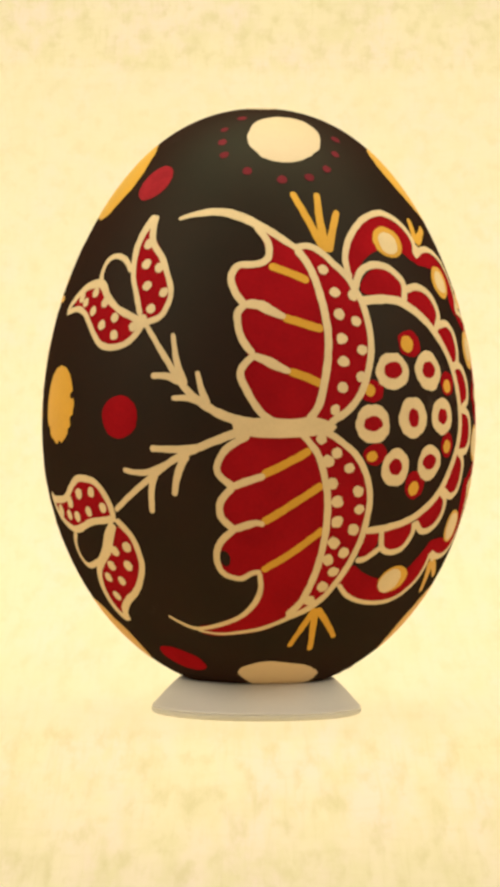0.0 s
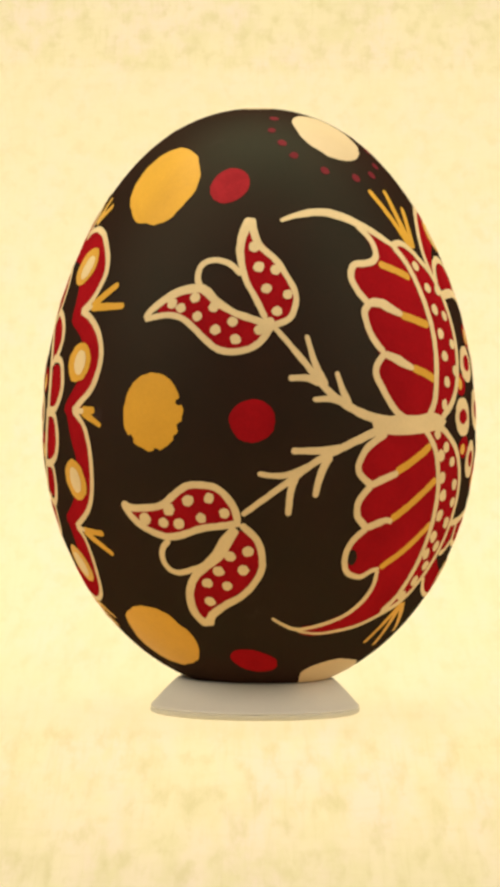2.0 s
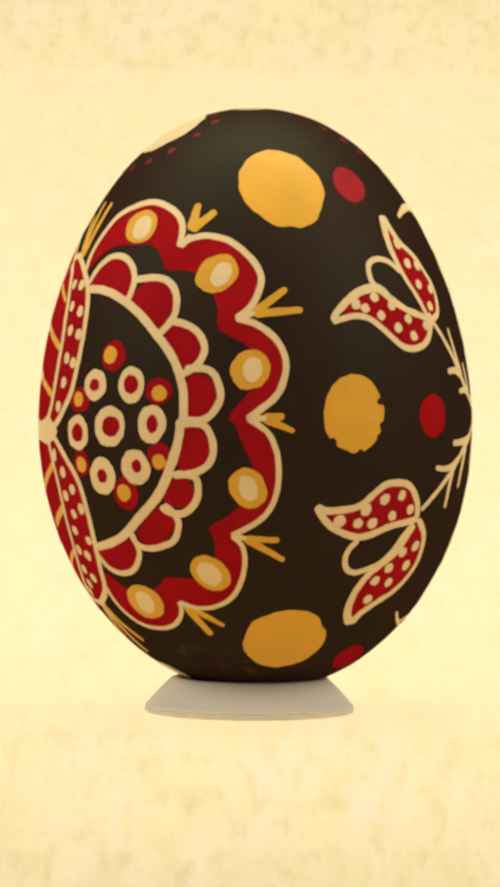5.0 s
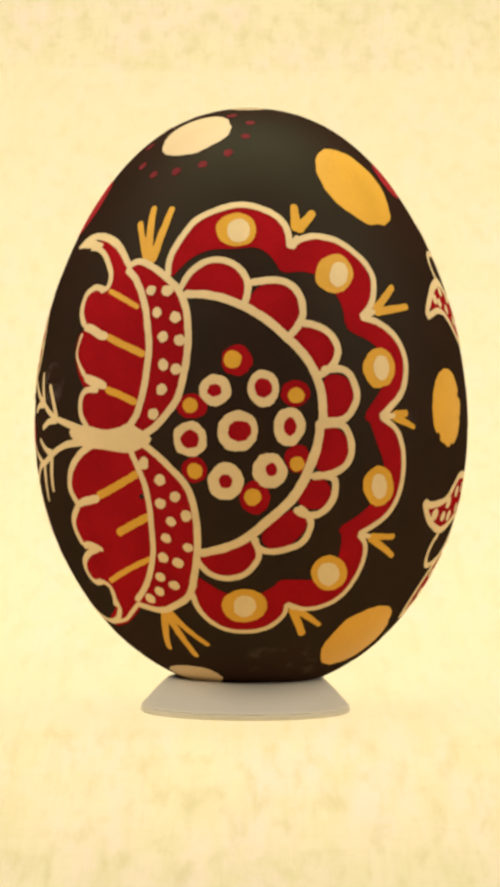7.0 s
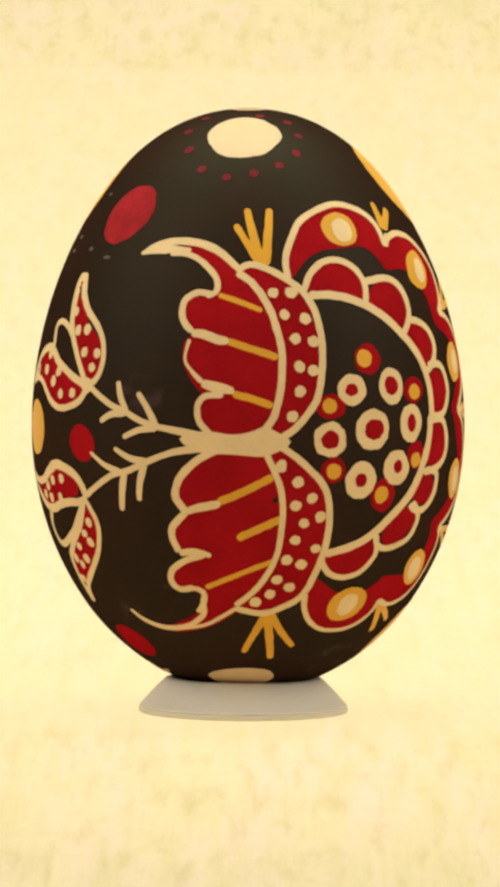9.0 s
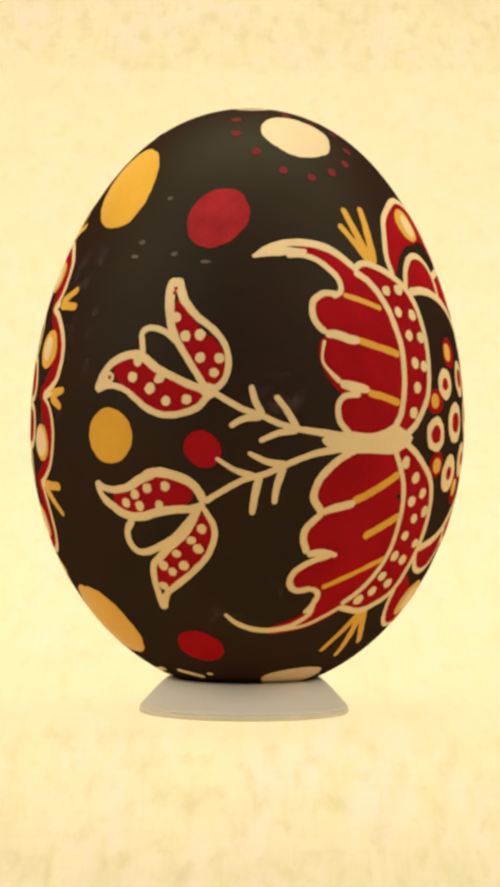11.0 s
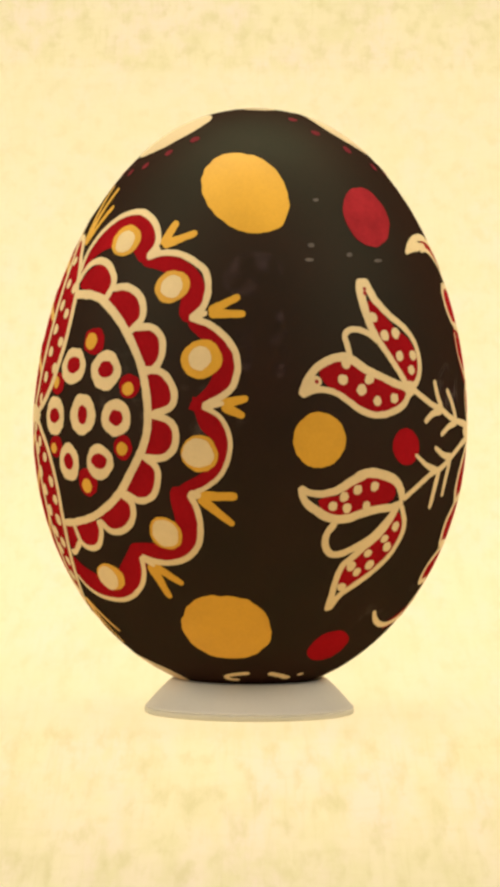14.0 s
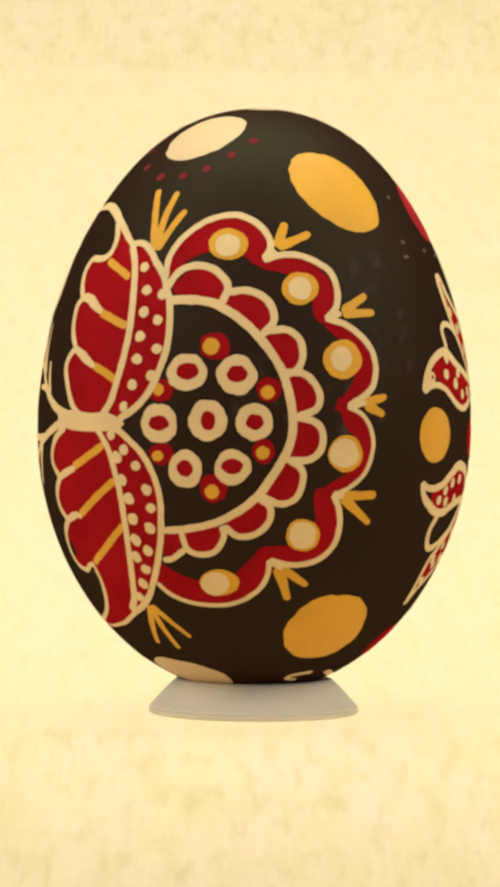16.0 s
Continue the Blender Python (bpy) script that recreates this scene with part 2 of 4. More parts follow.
def ribbon(width, points, lift):
    """A brushed line: soft round ends, a width that may change along it, and an unsteady edge."""
    path = [on_egg(*q) for q in smooth_line(points)]
    run = [0.0]
    for a, b in zip(path, path[1:]):
        run.append(run[-1] + (b - a).length)
    total, seed = run[-1], random.random() * 90
    widths = width if isinstance(width, tuple) else (width, width)
    # add finer steps at both ends so that they come out round
    first, last = widths[0] / 2, widths[-1] / 2
    extra = [first * f for f in (0.0, 0.04, 0.15, 0.35, 0.65)] + [total - last * f for f in (0.65, 0.35, 0.15, 0.04, 0.0)]
    stops = sorted({round(max(0, min(total, s)), 4) for s in run + extra})
    verts, faces, at = [], [], 0
    for s in stops:
        while at < len(run) - 2 and run[at + 1] < s:
            at += 1
        span = max(1e-9, run[at + 1] - run[at])
        p = path[at].lerp(path[at + 1], (s - run[at]) / span)
        along = (path[min(len(path) - 1, at + 2)] - path[max(0, at - 1)]).normalized()
        f = s / max(total, 1e-9) * (len(widths) - 1)
        i = min(len(widths) - 2, int(f))
        half = (widths[i] + (widths[i + 1] - widths[i]) * (f - i)) / 2
        for d, w in ((s, first), (total - s, last)):
            if d < w:
                half *= math.sqrt(max(0.0025, 1 - (1 - d / w) ** 2))
        side = facing(p).cross(along).normalized()
        for k in (-1, -0.4, 0.4, 1):
            wob = 1 + 0.14 * noise.noise((s * 1.1, seed + k, 3.1)) + 0.11 * noise.noise((s * 3.7, seed - k, 7.7))
            verts.append(drop(p + side * half * k * wob, lift) * MM)
    for i in range(len(stops) - 1):
        for k in range(3):
            a = i * 4 + k
            faces.append((a, a + 4, a + 5, a + 1))
    return verts, faces


def stroke(m, mat, width, points):
    if mat is CREAM:
        width = tuple(w * 0.92 for w in width) if isinstance(width, tuple) else width * 0.92
    verts, faces = ribbon(width, points, lifted(0.062 if mat is CREAM else 0.040))
    scallop = m.name.startswith("scallop") and not isinstance(width, tuple)
    if mat is CREAM and m in outlines and not scallop:
        v, f = outlines[m]
        base = len(v)
        v.extend(verts)
        f.extend([tuple(i + base for i in face) for face in faces])
    else:
        link_mesh("scallop_edge" if scallop else "squiggle" if mat is CREAM else "gold_stroke", verts, faces, mat, m)


def field(m, mat, points):
    """A filled petal: the outline is cut into small cells and laid on the shell."""
    lift = lifted(0.056 if mat is CREAM else 0.018)
    line = smooth_line(points, True, 0.5)
    mid = sum(q[1] for q in line) / len(line)
    scale = radians(1) * radius(mid)
    rim = [Vector((q[0] * scale, q[1])) for q in line]
    count = len(rim)
    area = sum(rim[k - 1].cross(rim[k]) for k in range(count))
    flow = [(rim[(k + 1) % count] - rim[k - 1]).normalized() * (GROW if area > 0 else -GROW) for k in range(count)]
    rim = [q + Vector((d.y, -d.x)) for q, d in zip(rim, flow)]
    spread = [rim[k].copy() for k in range(count)]
    lo = [min(q[i] for q in rim) for i in (0, 1)]
    hi = [max(q[i] for q in rim) for i in (0, 1)]
    for i in range(math.floor(lo[0]), math.ceil(hi[0]) + 1):
        for j in range(math.floor(lo[1]), math.ceil(hi[1]) + 1):
            spread.append(Vector((i + 0.11 * (j % 3), j + 0.07 * (i % 4))))
    cells = delaunay_2d_cdt(spread, [(k, (k + 1) % count) for k in range(count)], [], 1, 1e-4)
    verts = [on_egg(q[0] / scale, q[1], lift) * MM for q in cells[0]]
    faces = []
    for f in cells[2]:
        n = (verts[f[1]] - verts[f[0]]).cross(verts[f[2]] - verts[f[0]])
        faces.append(tuple(f) if n.dot(verts[f[0]]) > 0 else tuple(reversed(f)))
    link_mesh("waist" if mat is CREAM else "petal", verts, faces, mat, m)


def blob(name, m, mat, lon, z, a, b, turn, lift, rough=0.05):
    """A dabbed spot, round or oval, with an uneven rim."""
    c, t, seed = on_egg(lon, z), radians(turn), random.random() * 90
    east = Vector((math.cos(radians(lon)), math.sin(radians(lon)), 0))
    north = facing(c).cross(east)
    count = max(26, min(110, int(a * 26)))
    rings = max(1, round(b / 0.8))
    verts, faces = [on_egg(lon, z, lift) * MM], []
    for ring_no in range(1, rings + 1):
        for k in range(count):
            h = 2 * math.pi * k / count
            wob = 1 + rough * (noise.noise((math.cos(h) * 1.6, math.sin(h) * 1.6, seed)) + 0.6 * noise.noise((math.cos(h) * 5, math.sin(h) * 5, seed)))
            f = ring_no / rings * wob
            u, v = a * math.cos(h) * f, b * math.sin(h) * f
            p = c + east * (u * math.cos(t) - v * math.sin(t)) + north * (u * math.sin(t) + v * math.cos(t))
            verts.append(drop(p, lift) * MM)
    for k in range(count):
        faces.append((0, 1 + k, 1 + (k + 1) % count))
    for ring_no in range(rings - 1):
        o = 1 + ring_no * count
        for k in range(count):
            j = (k + 1) % count
            faces.append((o + k, o + count + k, o + count + j, o + j))
    return link_mesh(name, verts, faces, mat, m)


def spot(m, mat, *shape):
    kind = {"dyed_shell": "smudge", "pale_scuff": "scuff", "pale_speck": "scuff", "pale_shell": "pale_spot", "ochre_dye": "gold_spot"}.get(mat.name, "red_spot")
    blob(kind, m, mat, *shape, lifted(0.04 if mat is SHELL else 0.02), 0.06)


def dots(m, mat, size, places):
    for lon, z in places:
        s = size * (0.92 + 0.16 * random.random())
        blob("dot", m, mat, lon, z, s * (1 + 0.12 * random.random()), s, random.random() * 180, lifted(0.04 if mat in (DUSK, SHELL) else 0.088), 0.16)


def ring(m, outer, inner):
    blob("ring", m, CREAM, *outer, lifted(0.062), 0.09)
    blob("ring_heart", m, RED, *inner, lifted(0.088), 0.14)


def eye(m, outer, inner):
    blob("gold_eye", m, GOLD, *outer, lifted(0.066), 0.07)
    blob("eye_heart", m, CREAM, *inner, lifted(0.092), 0.10)


def ember(m, outer, inner):
    blob("ember", m, RED, *outer, lifted(0.022), 0.12)
    blob("ember_heart", m, GOLD, *inner, lifted(0.048), 0.10)


def paint_upper_wing_a(egg):
    m = motif("wing", egg, "cream-outlined red wing petals with gold veins")
    field(m, RED, [(-0.192, 20.2), (7.256, 19), (12.35, 17.6), (16.37, 15.2), (18.33, 11.1), (18.13, 7.3), (15.78, 3.5), (12.74, 1.7), (6.08, 1.4), (0.788, 2.3), (-4.112, 4.9), (-5.288, 6.2), (-2.446, 7.8), (-5.974, 10.1), (-6.464, 11.7), (-4.7, 12.8), (-8.62, 14.7), (-8.816, 15.8), (-5.974, 16.6), (1.376, 16.9), (2.258, 18), (1.376, 19.1)])
    field(m, RED, [(12.55, 18.2), (19.02, 17.7), (24.5, 16), (28.23, 14.3), (30.19, 11.8), (30.48, 9), (28.82, 6.3), (24.31, 3.2), (18.72, 1.8), (13.43, 1.7), (15.98, 3.5), (17.74, 6.8), (18.82, 9.5), (18.04, 13.1), (15.49, 16.1)])
    stroke(m, GOLD, 0.79, [(2.258, 16.7), (8.53, 16), (14.31, 15.2)])
    stroke(m, GOLD, 0.84, [(6.08, 11.7), (11.86, 11.1), (17.45, 10.5)])
    stroke(m, GOLD, 0.84, [(7.354, 6.5), (12.16, 5.9), (16.86, 5.1)])
    stroke(m, CREAM, (0.45, 0.9, 1.07, 0.84, 0.67), [(-30.47, 21), (-24.79, 21.5), (-15.97, 21.8), (-7.934, 21.4), (-1.368, 20.6), (4.022, 19.8), (9.02, 18.8), (12.35, 18.2)])
    stroke(m, CREAM, (0.73, 0.79, 0.79), [(-2.152, 20.5), (1.768, 19.1), (2.356, 17.9), (1.376, 17.2), (-1.858, 16.8), (-6.758, 16.7), (-8.718, 16.1), (-9.012, 15.1), (-7.346, 13.9), (-4.7, 12.9)])
    stroke(m, CREAM, (0.79, 1.18, 0.67), [(-4.994, 12.9), (-0.878, 12.9), (3.532, 12.2), (6.864, 11.7)])
    stroke(m, CREAM, 0.79, [(-4.406, 12.9), (-6.562, 12.2), (-6.562, 11.1), (-5.484, 9.8), (-3.524, 8.7), (-1.858, 8.1)])
    stroke(m, CREAM, (0.79, 1.07, 0.67), [(-2.152, 8), (1.376, 7.5), (4.806, 6.9), (7.942, 6.4)])
    stroke(m, CREAM, 0.79, [(-1.858, 8), (-4.504, 7.1), (-5.386, 6.1), (-4.112, 4.9), (-1.956, 3.5), (0.788, 2.2), (4.708, 1.4)])
    stroke(m, CREAM, 0.84, [(11.08, 18.3), (14.51, 16.8), (16.37, 15.2), (17.84, 13.1), (18.62, 11.1), (18.72, 9), (17.94, 7), (16.76, 4.9), (15.29, 3.1), (11.96, 1.4)])
    stroke(m, CREAM, (0.73, 0.79, 0.79), [(10.78, 18.4), (15.1, 18.6), (19.11, 18), (23.13, 16.8), (26.76, 15.6), (28.62, 14.4), (30.29, 13.2), (31.27, 11.6), (31.66, 9.8), (31.17, 8), (29.8, 6.3), (27.54, 4.4), (24.01, 2.8), (18.33, 1.4)])
    field(m, CREAM, [(-6.66, 1.3), (0.298, 1.6), (8.334, 1.5), (12.74, 1.7), (15.29, 1.6), (19.51, 1), (15.39, 0.6), (10.59, 0.4), (3.336, 0.3), (-3.132, 0.5)])
    dots(m, CREAM, 0.53, [(19.11, 16.3), (21.96, 14.1), (22.54, 12), (22.74, 9.6), (22.74, 7.4), (22.15, 4.9), (19.9, 2.7), (27.64, 13.8), (27.54, 11.3), (28.52, 8.5), (27.64, 5.9)])
    stroke(m, GOLD, (0.84, 0.67), [(20.78, 17.9), (16.66, 21), (11.86, 23.8)])
    stroke(m, GOLD, (0.9, 0.67), [(21.27, 18), (20.88, 21), (21.96, 23.7)])
    stroke(m, GOLD, (0.84, 0.67), [(21.86, 18), (24.99, 20.2), (28.52, 22)])


def paint_lower_wing_a(egg):
    m = motif("wing", egg, "cream-outlined red wing petals with gold veins")
    field(m, RED, [(10.78, 0.3), (3.582, 0.3), (-3.61, -0.5), (-9.637, -1.9), (-10.61, -3.2), (-8.665, -4.3), (-6.915, -4.9), (-10.12, -6.5), (-9.734, -8.1), (-6.721, -9.1), (-11.09, -11), (-11.58, -12.7), (-8.179, -13.6), (-2.25, -13.4), (0.472, -13.4), (0.7636, -15), (-0.8888, -16.5), (-4.971, -17.8), (-15.47, -19), (-22.47, -19.3), (-15.37, -19.6), (1.055, -19), (10.19, -17.8), (14.27, -16.3), (17.19, -13.3), (18.84, -9.9), (18.36, -6.5), (16.9, -3.7), (13.79, -1.2)])
    field(m, RED, [(11.55, 0.4), (18.16, 0.2), (22.63, -1), (27.88, -3.1), (30.12, -5.4), (30.8, -8.2), (29.15, -10.9), (25.55, -13.6), (20.59, -15.9), (14.66, -17), (11.07, -17.6), (16.12, -14.7), (18.65, -10.8), (18.75, -7.1), (17.19, -3.7), (13.79, -0.9)])
    stroke(m, GOLD, 0.79, [(0.5692, -3.7), (6.498, -2.6), (13.3, -1.2)])
    stroke(m, GOLD, 0.79, [(0.7636, -8.4), (6.984, -7), (16.9, -4.6)])
    stroke(m, GOLD, 0.73, [(0.958, -13.2), (9.8, -11.3), (18.26, -9)])
    stroke(m, CREAM, (0.9, 0.73, 0.79), [(-2.833, 0.3), (-8.373, -1), (-10.71, -2.2), (-11.29, -3.2), (-10.03, -4), (-7.012, -4.9)])
    stroke(m, CREAM, (0.79, 0.84, 0.73), [(-7.401, -4.9), (-4.096, -4.4), (-0.1112, -3.9), (1.347, -3.7)])
    stroke(m, CREAM, 0.79, [(-7.012, -4.9), (-10.12, -6.1), (-10.8, -7.1), (-10.03, -8.1), (-6.818, -9.1)])
    stroke(m, CREAM, (0.79, 0.84, 0.56), [(-7.11, -9.1), (-3.708, -8.7), (-0.7916, -8.4), (1.444, -8.6)])
    stroke(m, CREAM, (0.79, 0.67, 0.56), [(-6.818, -9.1), (-10.32, -10.1), (-12.16, -11.3), (-12.16, -12.6), (-10.22, -13.6), (-5.457, -14), (-1.861, -13.4), (0.7636, -13.3)])
    stroke(m, CREAM, (0.51, 0.62, 0.56, 0.51, 0.34), [(0.2776, -13.4), (0.6664, -15), (-1.083, -16.4), (-4.874, -17.6), (-10.32, -18.4), (-17.8, -19), (-24.31, -19.2), (-29.66, -18.7), (-33.94, -18)])
    stroke(m, CREAM, (0.28, 0.45, 0.56), [(-23.73, -19.4), (-15.47, -19.7), (-6.915, -19.5), (1.055, -19.1), (7.665, -18.4), (12.23, -17.8)])
    stroke(m, CREAM, (0.73, 0.79, 0.79), [(10.19, 0.6), (13.01, -0.5), (15.54, -1.9), (17.19, -3.8), (18.36, -5.7), (18.84, -8.1), (18.65, -10.2), (17.97, -12.4), (16.51, -14.5), (14.18, -16.4), (10.09, -17.7)])
    stroke(m, CREAM, 0.73, [(12.72, 0.8), (18.16, 0.4), (22.63, -0.7), (26.04, -1.8), (28.85, -3.4), (30.6, -5.2), (31.09, -6.8), (30.7, -8.7), (29.73, -10.6), (27.69, -12.6), (25.06, -14.3), (21.08, -16.1), (15.64, -17.3), (9.706, -18)])
    dots(m, CREAM, 0.56, [(16.12, -0.1), (20.4, -1.5), (17.97, -2.3), (19.52, -4.5), (21.18, -6.3), (21.86, -8.3), (21.56, -10.4), (20.69, -12.1)])
    dots(m, CREAM, 0.53, [(24.09, -3), (27.2, -5.3), (28.08, -7.1), (27.01, -9.1), (25.26, -11.4), (23.12, -13.3), (20.5, -14.8), (17, -16.2)])
    spot(m, SHELL, -10, -12, 0.84, 0.52, -80)
    stroke(m, GOLD, (0.76, 0.5), [(20.01, -17), (17.19, -18.8), (13.5, -21)])
    stroke(m, GOLD, (0.76, 0.5), [(20.01, -17), (21.27, -19.1), (23.8, -21.4)])
    stroke(m, GOLD, (0.76, 0.5), [(20.59, -17), (25.26, -18.3), (32.45, -20.1)])


def paint_stem_a(egg):
    m = motif("stem", egg, "cream forked stem")
    stroke(m, CREAM, (1.12, 0.79, 0.56), [(-1.3, 1.3), (-8.8, 2), (-15.6, 3.3), (-21, 5), (-26.9, 7.8), (-33.9, 10.8)])
    stroke(m, CREAM, (0.9, 0.51), [(-13.9, 3.1), (-15.7, 4.6), (-17.1, 6.4)])
    stroke(m, CREAM, (0.79, 0.56), [(-13.9, 3), (-18.8, 3.7), (-24, 3.7)])
    stroke(m, CREAM, (0.9, 0.51), [(-20.3, 4.9), (-23.1, 7.3), (-25, 10)])
    stroke(m, CREAM, (0.9, 0.62), [(-21.6, 5.3), (-25.5, 5.8), (-30.4, 5.8)])
    stroke(m, CREAM, (1.01, 0.73, 0.62), [(-1.3, 1.1), (-8.6, 0.1), (-16.2, -1.1), (-22.5, -2.2), (-29.4, -4), (-43, -7.6)])
    stroke(m, CREAM, (0.9, 0.67), [(-15.9, -1.1), (-22.5, -1.3), (-29.9, -1.3)])
    stroke(m, CREAM, (0.96, 0.67), [(-19.3, -1.7), (-21.8, -3.5), (-23.3, -5.9)])
    stroke(m, CREAM, (0.79, 0.56), [(-24.7, -2.8), (-31.9, -3.7), (-38.7, -3.5)])
    stroke(m, CREAM, (0.84, 0.67), [(-28.5, -3.7), (-30, -5.5), (-30.4, -7.7)])


def paint_upper_tulip_a(egg):
    m = motif("tulip", egg, "cream-outlined red tulip with cream dots")
    field(m, RED, [(-42.7, 19.6), (-39.7, 19.2), (-35.7, 18.1), (-32.1, 16.9), (-29.7, 15.5), (-28.4, 13.8), (-29.4, 12.1), (-32.9, 11.3), (-36.3, 12.5), (-39.4, 14.4), (-41.7, 16.2), (-42.8, 17.8)])
    field(m, RED, [(-67.4, 12.4), (-62.6, 13.6), (-58.9, 13.7), (-53.3, 13.9), (-51.7, 12.9), (-47, 12.3), (-38.4, 11.1), (-37.7, 10.4), (-41.1, 9), (-45.6, 8.7), (-49.7, 9.1), (-53.5, 10.1), (-59.7, 12.1), (-63.8, 12.4)])
    stroke(m, CREAM, (1.12, 0.84, 0.62, 0.67), [(-40.9, 21.3), (-43, 20), (-44.1, 18.4), (-43.4, 16.9), (-41.8, 15.2), (-39.1, 13.6), (-36.3, 11.6)])
    stroke(m, CREAM, (0.9, 0.73, 0.62, 0.73), [(-40.4, 21.3), (-39.8, 20), (-37.6, 18.6), (-32.7, 17.2), (-29.5, 15.6), (-27.3, 14), (-27.9, 12.6), (-29.8, 11.5), (-34.6, 10.9)])
    stroke(m, CREAM, (0.67, 0.96, 1.01, 0.73, 0.84), [(-72.1, 11.5), (-70.3, 12.3), (-66.7, 13.3), (-61.8, 14.2), (-56.3, 14.5), (-53.2, 14.1), (-49.8, 13.1), (-45.2, 12.2), (-39.6, 11.5), (-34.6, 10.9)])
    stroke(m, CREAM, (0.67, 0.67, 0.73, 0.73), [(-72.1, 11.4), (-68.5, 11.7), (-63.9, 11.9), (-59.8, 11.5), (-55.9, 10.5), (-52.5, 9.4), (-49.2, 8.6), (-45, 8.4), (-40.7, 8.7), (-37.4, 9.5), (-34.7, 10.8)])
    stroke(m, CREAM, 0.67, [(-54.7, 14.2), (-56.6, 15.3), (-56.4, 16.5), (-54.2, 17.1), (-50.1, 17.2), (-46.3, 16.7), (-43.3, 15.8)])
    dots(m, CREAM, 0.51, [(-39.6, 18.5), (-38.1, 16.6), (-33, 16.3), (-35.9, 14.5), (-29.7, 13.9), (-33, 12.3), (-60.9, 12.6), (-63.8, 13), (-56.9, 13.6), (-55.7, 11.8), (-51.1, 12.7), (-50.3, 10.5), (-45.5, 11.3), (-44.6, 9.6), (-38.1, 10.5)])
    dots(m, CREAM, 0.73, [(-35.5, 11)])


def paint_lower_tulip_a(egg):
    m = motif("tulip", egg, "cream-outlined red tulip with cream dots")
    field(m, RED, [(-74.7, -7.7), (-69.2, -7.5), (-63.1, -6.9), (-58.2, -5.4), (-53.9, -5.1), (-49.2, -5.4), (-45.8, -6.5), (-45.6, -7.8), (-52, -8.2), (-59.8, -9.1), (-66.8, -9.4), (-71.7, -8.4)])
    field(m, RED, [(-58.4, -17.7), (-60.1, -16.4), (-58.3, -14.6), (-54.1, -13.3), (-49.4, -12), (-44, -9.5), (-41, -10), (-38.9, -11.4), (-40.4, -13.4), (-45.1, -15.1), (-54.8, -16.7)])
    stroke(m, CREAM, 0.79, [(-78.2, -6.5), (-75.5, -7), (-70.6, -7), (-65.6, -6.7), (-61.8, -5.7), (-58.2, -4.8), (-54.4, -4.6), (-49.9, -4.9), (-46.7, -5.9), (-44.9, -7.1), (-44.1, -8.4)])
    stroke(m, CREAM, 0.79, [(-78.2, -6.5), (-75.6, -8), (-71.8, -9), (-66.8, -9.7), (-62.8, -9.8), (-58.4, -9.4), (-53.9, -8.9), (-49.3, -8.7), (-43.4, -8.4)])
    stroke(m, CREAM, 0.67, [(-64.6, -10.1), (-67.2, -11), (-67.9, -12.1), (-66.4, -13.1), (-63.3, -13.4), (-59, -13.1), (-54.9, -12.6), (-51.1, -11.4), (-48.4, -10), (-45, -8.8)])
    stroke(m, CREAM, (1.01, 0.9, 0.79, 0.67), [(-57.7, -18.8), (-60.6, -18), (-61.9, -16.9), (-61.3, -15.4), (-58.4, -13.8), (-54.8, -12.9), (-49.7, -11.7), (-47.1, -10.4), (-44.5, -9)])
    stroke(m, CREAM, (1.01, 0.73, 0.79), [(-57.7, -18.8), (-55.1, -17.7), (-50, -16.7), (-44.4, -15.8), (-40.3, -14.6), (-37.7, -13.1), (-37.6, -11.5), (-39.1, -10), (-43.4, -8.5)])
    dots(m, CREAM, 0.53, [(-65.6, -8.4), (-60.9, -8.5), (-57.7, -6.2), (-51.8, -5.9), (-47.8, -7.4), (-54.3, -7.9), (-41.6, -11.2), (-46.9, -11.7), (-43.1, -13.1), (-50.7, -13.2), (-54.7, -14.4), (-48.4, -14.7), (-54.9, -16.3)])
    dots(m, CREAM, 0.62, [(-63.5, -7.1), (-71.3, -8.1)])


def paint_spots_a(egg):
    m = motif("spot_group", egg, "ochre and red painted spots")
    spot(m, GOLD, -82.3, 24.7, 4.83, 4.22, -61)
    spot(m, RUST, -50, 24.5, 2.16, 1.89, 66)
    spot(m, GOLD, -67.6, 2.4, 3.87, 3.43, 89)
    spot(m, RED, -40, 1.7, 2.3, 2.1, -3)
    spot(m, GOLD, -83.4, -20.4, 4.3, 4.3, 0)
    spot(m, RED, -41.2, -22.6, 2.48, 1.81, -34)
    dots(m, SHELL, 0.28, [(-58.8, 3.9), (-57.9, 3.2), (-59.3, 4.6), (-66.2, -1.4)])
    spot(m, PALE, 15.3, 29.3, 4.27, 3.61, 62)
    dots(m, DUSK, 0.45, [(-21.2, 30.8), (-28.2, 29.7), (-23.9, 28.5), (-19.6, 27.3), (-6.6, 25.8), (8.6, 25), (20.9, 25.2), (31, 26), (41.1, 27.4), (51.8, 28.8)])
    spot(m, PALE, 14.8, -24.3, 4.28, 2.94, -21)


